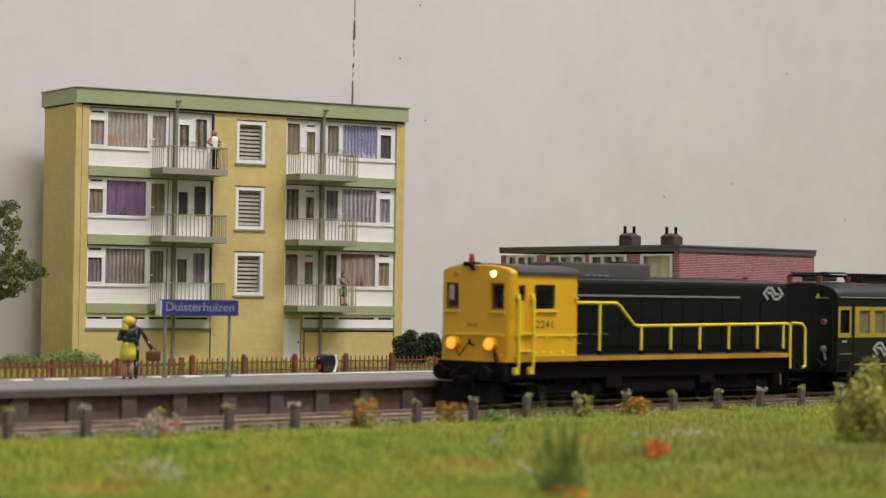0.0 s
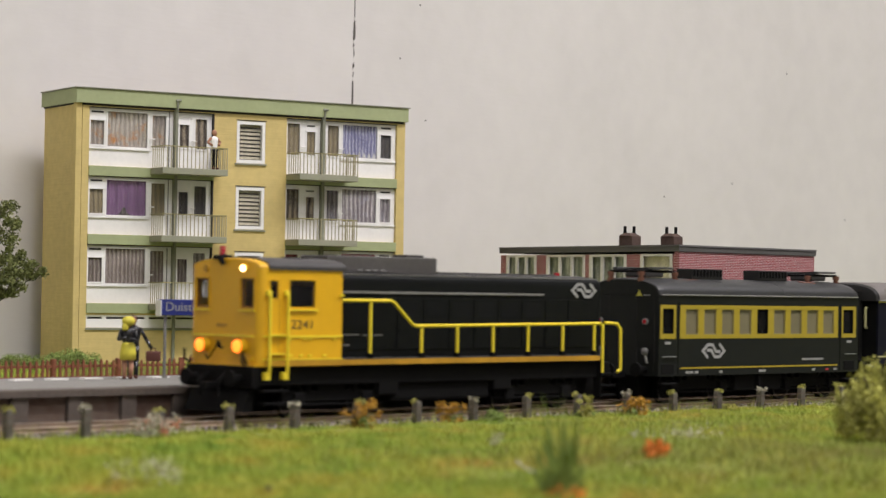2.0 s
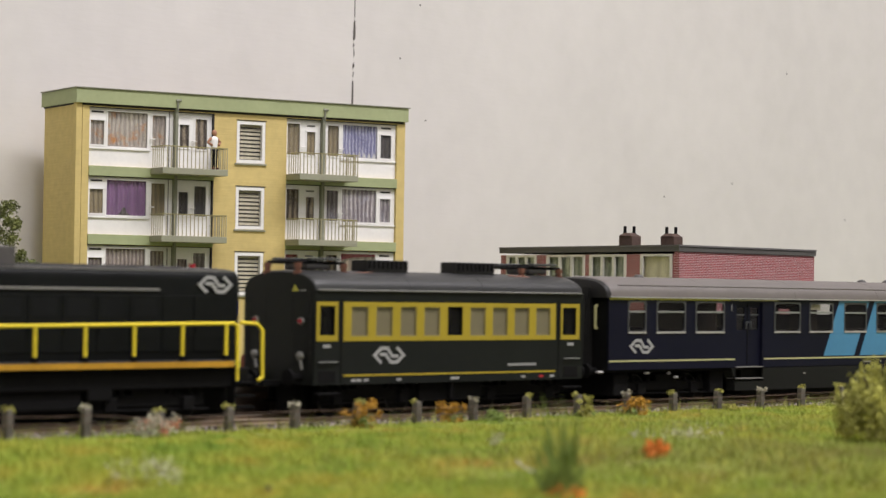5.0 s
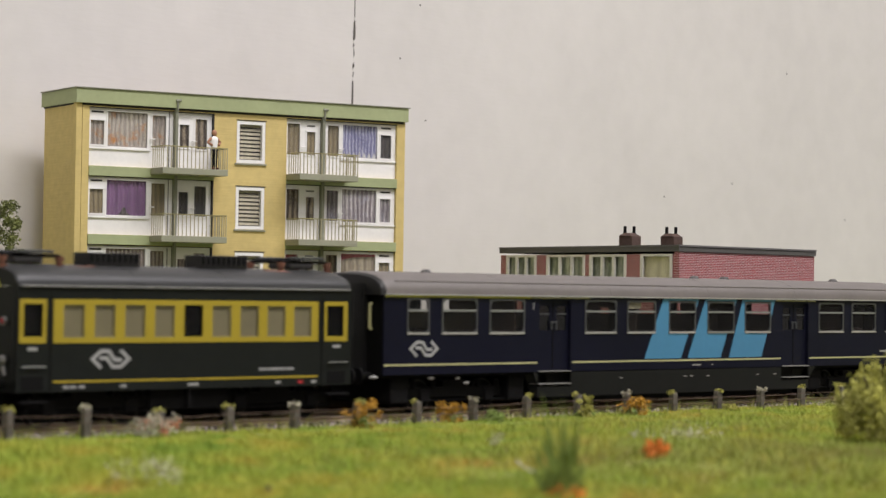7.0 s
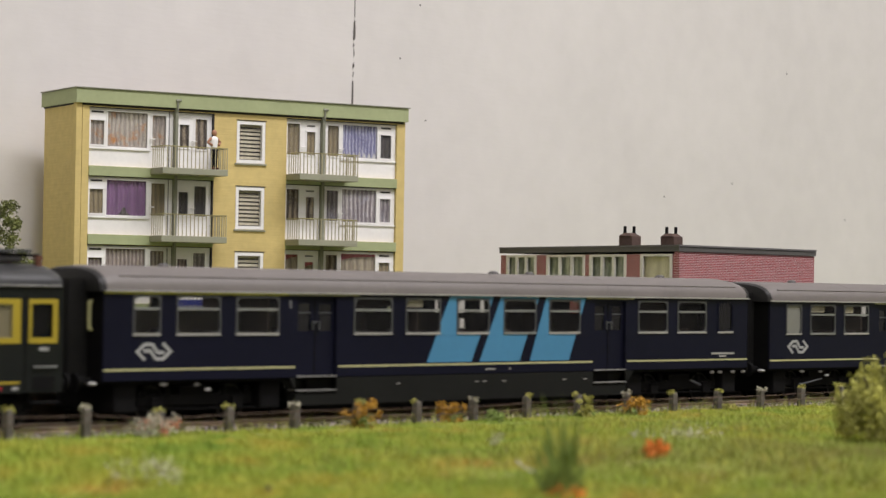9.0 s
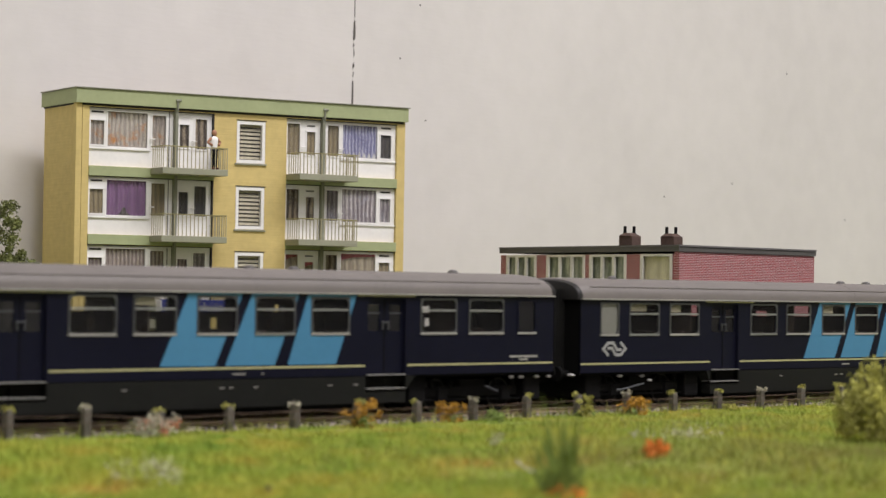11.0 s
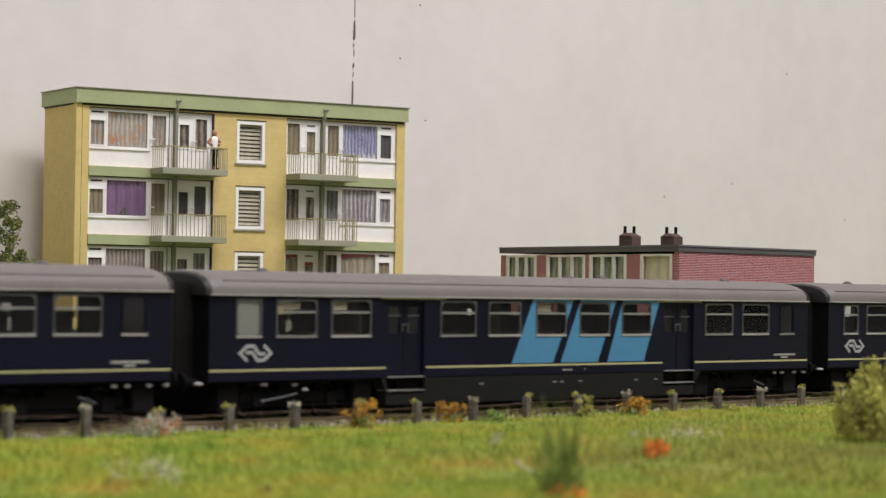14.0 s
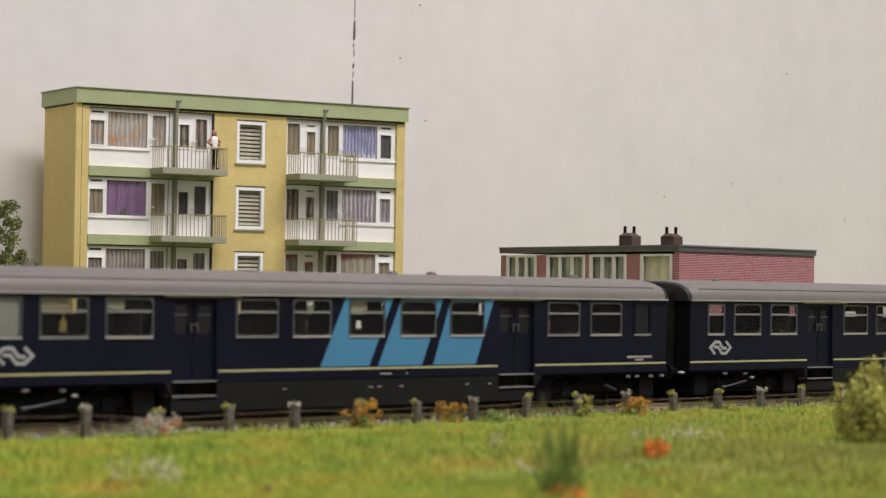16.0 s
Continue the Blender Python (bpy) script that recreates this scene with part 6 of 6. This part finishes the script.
def feathery_bush(x, y, z, w, h, seed):
    """Bare brown stems below, many upright sprigs of tiny leaves above."""
    rng = np.random.default_rng(seed)
    t = thing("bush", x, y, z, 0, "olive green feathery bush with brown stems in the meadow", "plant")
    s = Shape()
    for i in range(11):
        a, q = i * 2.4, 0.10 + 0.03 * i
        s.tube([(math.cos(a) * 0.12, math.sin(a) * 0.12, -0.1), (math.cos(a) * w * q * 0.5, math.sin(a) * w * q * 0.5, h * 0.35), (math.cos(a) * w * q * 0.9, math.sin(a) * w * q * 0.9, h * 0.72)], 0.028, 5)
    part("stems", s, BARK, t)
    cl = []
    for _ in range(260):
        a, q = rng.uniform(0, 6.3), rng.uniform(0, 1) ** 0.55
        top = h * (1.0 - 0.42 * q * q) * rng.uniform(0.55, 1.0)
        base = max(0.2 * h, top - rng.uniform(0.4, 0.9))
        r = w / 2 * q * (0.62 + 0.38 * min(1, top / (0.55 * h)))
        lean = 1 + rng.uniform(0.0, 0.12)
        for k in range(5):
            f = k / 4
            zz = base + (top - base) * f
            cl.append((math.cos(a) * r * (1 + (lean - 1) * f) + rng.normal() * 0.025, math.sin(a) * r * (1 + (lean - 1) * f) + rng.normal() * 0.025, zz, 0.13 - 0.085 * f))
    part("foliage", flock(cl, 60000, 0.95, 0.032, rng), BUSH_LEAF, t, "olive green feathery leaves")
    return t


def blades(n, area, height, width, material, name, label, seed, keep=None, at_z=None, tuft=0.0):
    rng = np.random.default_rng(seed)
    (x0, x1), (y0, y1) = area
    x, y = rng.uniform(x0, x1, n), rng.uniform(y0, y1, n)
    if keep is not None:
        k = keep(x, y, rng)
        x, y = x[k], y[k]
    n = len(x)
    z = np.array([(at_z or field_z)(a, b) for a, b in zip(x, y)])
    hh = height * rng.uniform(0.5, 1.25, n)
    if tuft:
        # uneven growth: low by the line, taller in clumps further out
        lump = np.array([noise.noise(Vector((p * 1.3, q * 1.3, 5.0))) + 0.6 * noise.noise(Vector((p * 3.1, q * 3.1, 9.0))) for p, q in zip(x, y)])
        hh *= (1 + tuft * np.clip(0.35 + lump, 0, 1.3)) * np.clip((-3.4 - y) / 4, 0.45, 1.0)
    a = rng.uniform(0, 2 * np.pi, n)
    lean = rng.uniform(0.1, 0.9, n) * hh
    b = rng.uniform(0, 2 * np.pi, n)
    w = width * rng.uniform(0.7, 1.3, n)
    v = np.empty((n, 3, 3))
    v[:, 0] = np.stack([x - np.cos(a) * w, y - np.sin(a) * w, z - 0.03], 1)
    v[:, 1] = np.stack([x + np.cos(a) * w, y + np.sin(a) * w, z - 0.03], 1)
    v[:, 2] = np.stack([x + np.cos(b) * lean, y + np.sin(b) * lean, z + hh], 1)
    me = bpy.data.meshes.new(name)
    me.vertices.add(3 * n), me.loops.add(3 * n), me.polygons.add(n)
    me.vertices.foreach_set("co", (v * K).ravel())
    me.loops.foreach_set("vertex_index", np.arange(3 * n, dtype=np.int32))
    me.polygons.foreach_set("loop_start", np.arange(0, 3 * n, 3, dtype=np.int32))
    me.update()
    me.materials.append(material)
    return tagged(new(name, me), label, kind="stuff")


def dryness(x, y):
    """How far the grass has gone olive and brown: one broad patch, and a paler one by the line."""
    return np.maximum(np.exp(-(((x + 6.0) / 7.5) ** 2 + ((y + 17.5) / 6.5) ** 2)), 0.55 * np.exp(-(((x - 4.0) / 9.0) ** 2 + ((y + 9.0) / 5.5) ** 2)))


def meadow(x, y, rng):
    # the stretch of meadow in front of the line, with the dry patch left thin
    inside = (x + y > -42 + 0 * x) & (y < -3.75)
    return inside & (rng.random(len(x)) > 0.9 * dryness(x, y))


def dry_patch(x, y, rng):
    return (rng.random(len(x)) < dryness(x, y)) & (y < -3.9)


station_sign()
litter_bin()
figures()
picket_fence()
wire_fence_back()
line_fence()
tree()
blades(620000, ((-27, 20), (-27, -3.6)), 0.085, 0.0135, GRASS, "grass", "bright green static grass in soft clumps", 40, meadow, None, 1.8)
blades(330000, ((-22, 16), (-27, -3.9)), 0.085, 0.016, DRY_GRASS, "dry_grass", "olive and brown dry grass", 41, dry_patch, None, 1.8)
blades(45000, ((-14, 30), (9.6, 27)), 0.16, 0.03, GRASS, "garden_grass", "green grass behind the platform", 42, None, lambda x, y: 0.2)
blades(14000, ((-1, 14), (9.7, 15)), 0.5, 0.018, DRY_GRASS, "garden_straw", "tall straw-coloured grass behind the garden fence", 44, None, lambda x, y: 0.2)
blades(1500, ((-20, 18), (-4.3, -3.3)), 0.38, 0.02, DRY_GRASS, "verge_weeds", "thin dry weeds along the ballast", 43, None, lambda x, y: -0.1)
feathery_bush(0.33, -15.78, -0.2, 3.0, 2.42, 51)
shrub("flower_clump", -8.85, -16.3, 0.0, 0.72, 0.5, ORANGE, 1100, 0.03, "small orange flower clump in the grass", 52, False)
shrub("flower_clump", -15.57, -19.83, -0.08, 0.6, 0.26, ORANGE, 500, 0.03, "small orange flower clump at a grass tuft", 53, False)
for i, (x, y, m, w, h) in enumerate(((-5.65, -4.3, AMBER, 0.85, 0.7), (-2.15, -3.9, AMBER, 0.8, 0.55), (4.55, -4.4, AMBER, 0.9, 0.62), (-12.1, -4.4, PALE_FLOCK, 1.1, 0.55), (-0.9, -4.2, LEAF_LIME, 0.6, 0.32), (2.4, -4.5, LEAF_OLIVE, 0.5, 0.7), (8.9, -4.3, LEAF_OLIVE, 0.5, 0.25))):
    g = shrub("wild_plant", x, y, -0.08, w, h, m, 1300, 0.032, {AMBER: "amber-flowering weed beside a fence post", PALE_FLOCK: "pale weed with salmon red blossom beside a fence post", LEAF_LIME: "light green weed beside a fence post", LEAF_OLIVE: "olive weed beside a fence post"}[m], 60 + i, False, "weeds along the fence")
    rng = np.random.default_rng(160 + i)
    part("leaves", flock([(rng.uniform(-w, w) * 0.4, rng.uniform(-w, w) * 0.3, h * 0.25, w * 0.2) for _ in range(6)], 260, 0.9, 0.032, rng), LEAF_LIME, g)
    if m is PALE_FLOCK:
        part("blossom", flock([(rng.uniform(-w, w) * 0.45, rng.uniform(-w, w) * 0.3, h * rng.uniform(0.2, 0.8), w * 0.13) for _ in range(9)], 420, 0.9, 0.035, rng), BLOSSOM, g, "salmon red blossom")
for i, (x, y, w) in enumerate(((-4.0, -13.2, 2.0), (-5.6, -13.0, 0.8), (-19.2, -13.4, 1.4), (-8.4, -11.4, 0.4))):
    shrub("pale_weed", x, y, 0.0, w, 0.36, PALE_FLOCK, int(300 * w), 0.028, "sparse pale grey weed in the grass", 80 + i, False, "pale weeds")


def tall_tuft(x, y, z, n, h, spread, seed):
    rng = np.random.default_rng(seed)
    t = thing("grass_tuft", x, y, z, 0, "tall dark green tuft of grass in the meadow", "plant")
    for _ in range(n):
        a, l, q = rng.uniform(0, 6.3), h * rng.uniform(0.5, 1.1), rng.uniform(0.1, spread)
        l = l * (1.3 if rng.random() < 0.15 else rng.uniform(0.4, 0.95))
        w = 0.009
        c, s = math.cos(a), math.sin(a)
        bx, by = rng.normal(size=2) * 0.14
        part("blade", Shape().add([(bx - s * w, by + c * w, -0.03), (bx + s * w, by - c * w, -0.03), (bx + c * q * 0.35, by + s * q * 0.35, l * 0.6), (bx + c * q, by + s * q, l)], [(0, 1, 2), (0, 2, 3), (1, 3, 2), (0, 3, 1)]), LEAF_TUFT, t)


def twig():
    path = [(0.17 - 0.34 * k / 6, 0.02 * math.sin(k), 0.05 + 0.20 * (k / 6) ** 1.6) for k in range(7)]
    ob = solid("twig", Shape().tube(path, 0.020, 6), PALE_FLOCK, "pale curved dry twig lying in the grass", "twig", at=(-13.3, -16.8, 0.06), turn=-45)
    return ob


def pebble():
    return solid("pebble", Shape().ball((0, 0, 0.06), (0.075, 0.06, 0.08), 9, 6), DARK_GROUND, "small dark stone in the grass", "stone", at=(-18.8, -16.1, field_z(-18.8, -16.1) + 0.06), smooth=True)


twig()
pebble()
LEAF_TUFT = mat("tuft_blade", (0.20, 0.27, 0.05), 0.8, vary=0.3)
tall_tuft(-15.43, -19.57, -0.05, 120, 1.25, 0.40, 90)
shrub("hedge", 18.3, 18.0, 0.15, 2.5, 1.45, HEDGE, 30000, 0.050, "dark green clipped hedge near the terrace", 91)
for i, (x, y, w, h) in enumerate(((4.2, 24.0, 2.2, 0.5), (5.5, 23.4, 2.4, 0.62), (2.6, 25.0, 2.2, 0.5))):
    shrub("shrub", x, y, 0.15, w, h, LEAF_LIME, 12000, 0.034, "low light green shrub by the apartment wall", 95 + i, True, "shrubs by the apartment")
for i in range(9):
    shrub("garden_weed", 1.5 + i * 1.25, 10.6 + 0.5 * math.sin(i * 2.3), 0.15, 0.9, 0.72 + 0.1 * math.sin(i * 1.7), LEAF_LIME if i % 3 else LEAF_OLIVE, 420, 0.04, "low green weed behind the garden fence", 110 + i, False, "weeds behind the fence")


# ---- what moves: the train rolls through at a steady pace and slows at the end ----
STEPS = ((0.0, 6.819), (0.5, 4.581), (1.0, 2.224), (1.5, 0.0), (2.0, -2.348), (2.5, -4.547), (3.0, -6.939), (3.5, -9.122), (4.0, -11.542), (6.5, -22.894), (7.0, -25.255),
         (7.5, -27.476), (8.0, -29.796), (8.5, -32.016), (9.0, -34.358), (11.5, -45.7), (12.0, -48.029), (12.5, -50.282), (13.0, -52.671), (13.5, -54.801), (14.0, -57.158),
         (14.5, -59.338), (15.0, -61.412), (15.5, -63.006), (16.0, -64.338))


def motions():
    for ob, u in TRAIN:
        walk(ob, [(t, pose((s + u) * K, 0, 0)) for t, s in STEPS])
    times = [i * 0.1 for i in range(161)]
    for ob, x, r in ROLLING:
        walk(ob, [(t, pose(x * K, 0, r * K, 0, math.degrees(np.interp(t, [p[0] for p in STEPS], [p[1] for p in STEPS]) / r) % 360, 0)) for t in times])


motions()
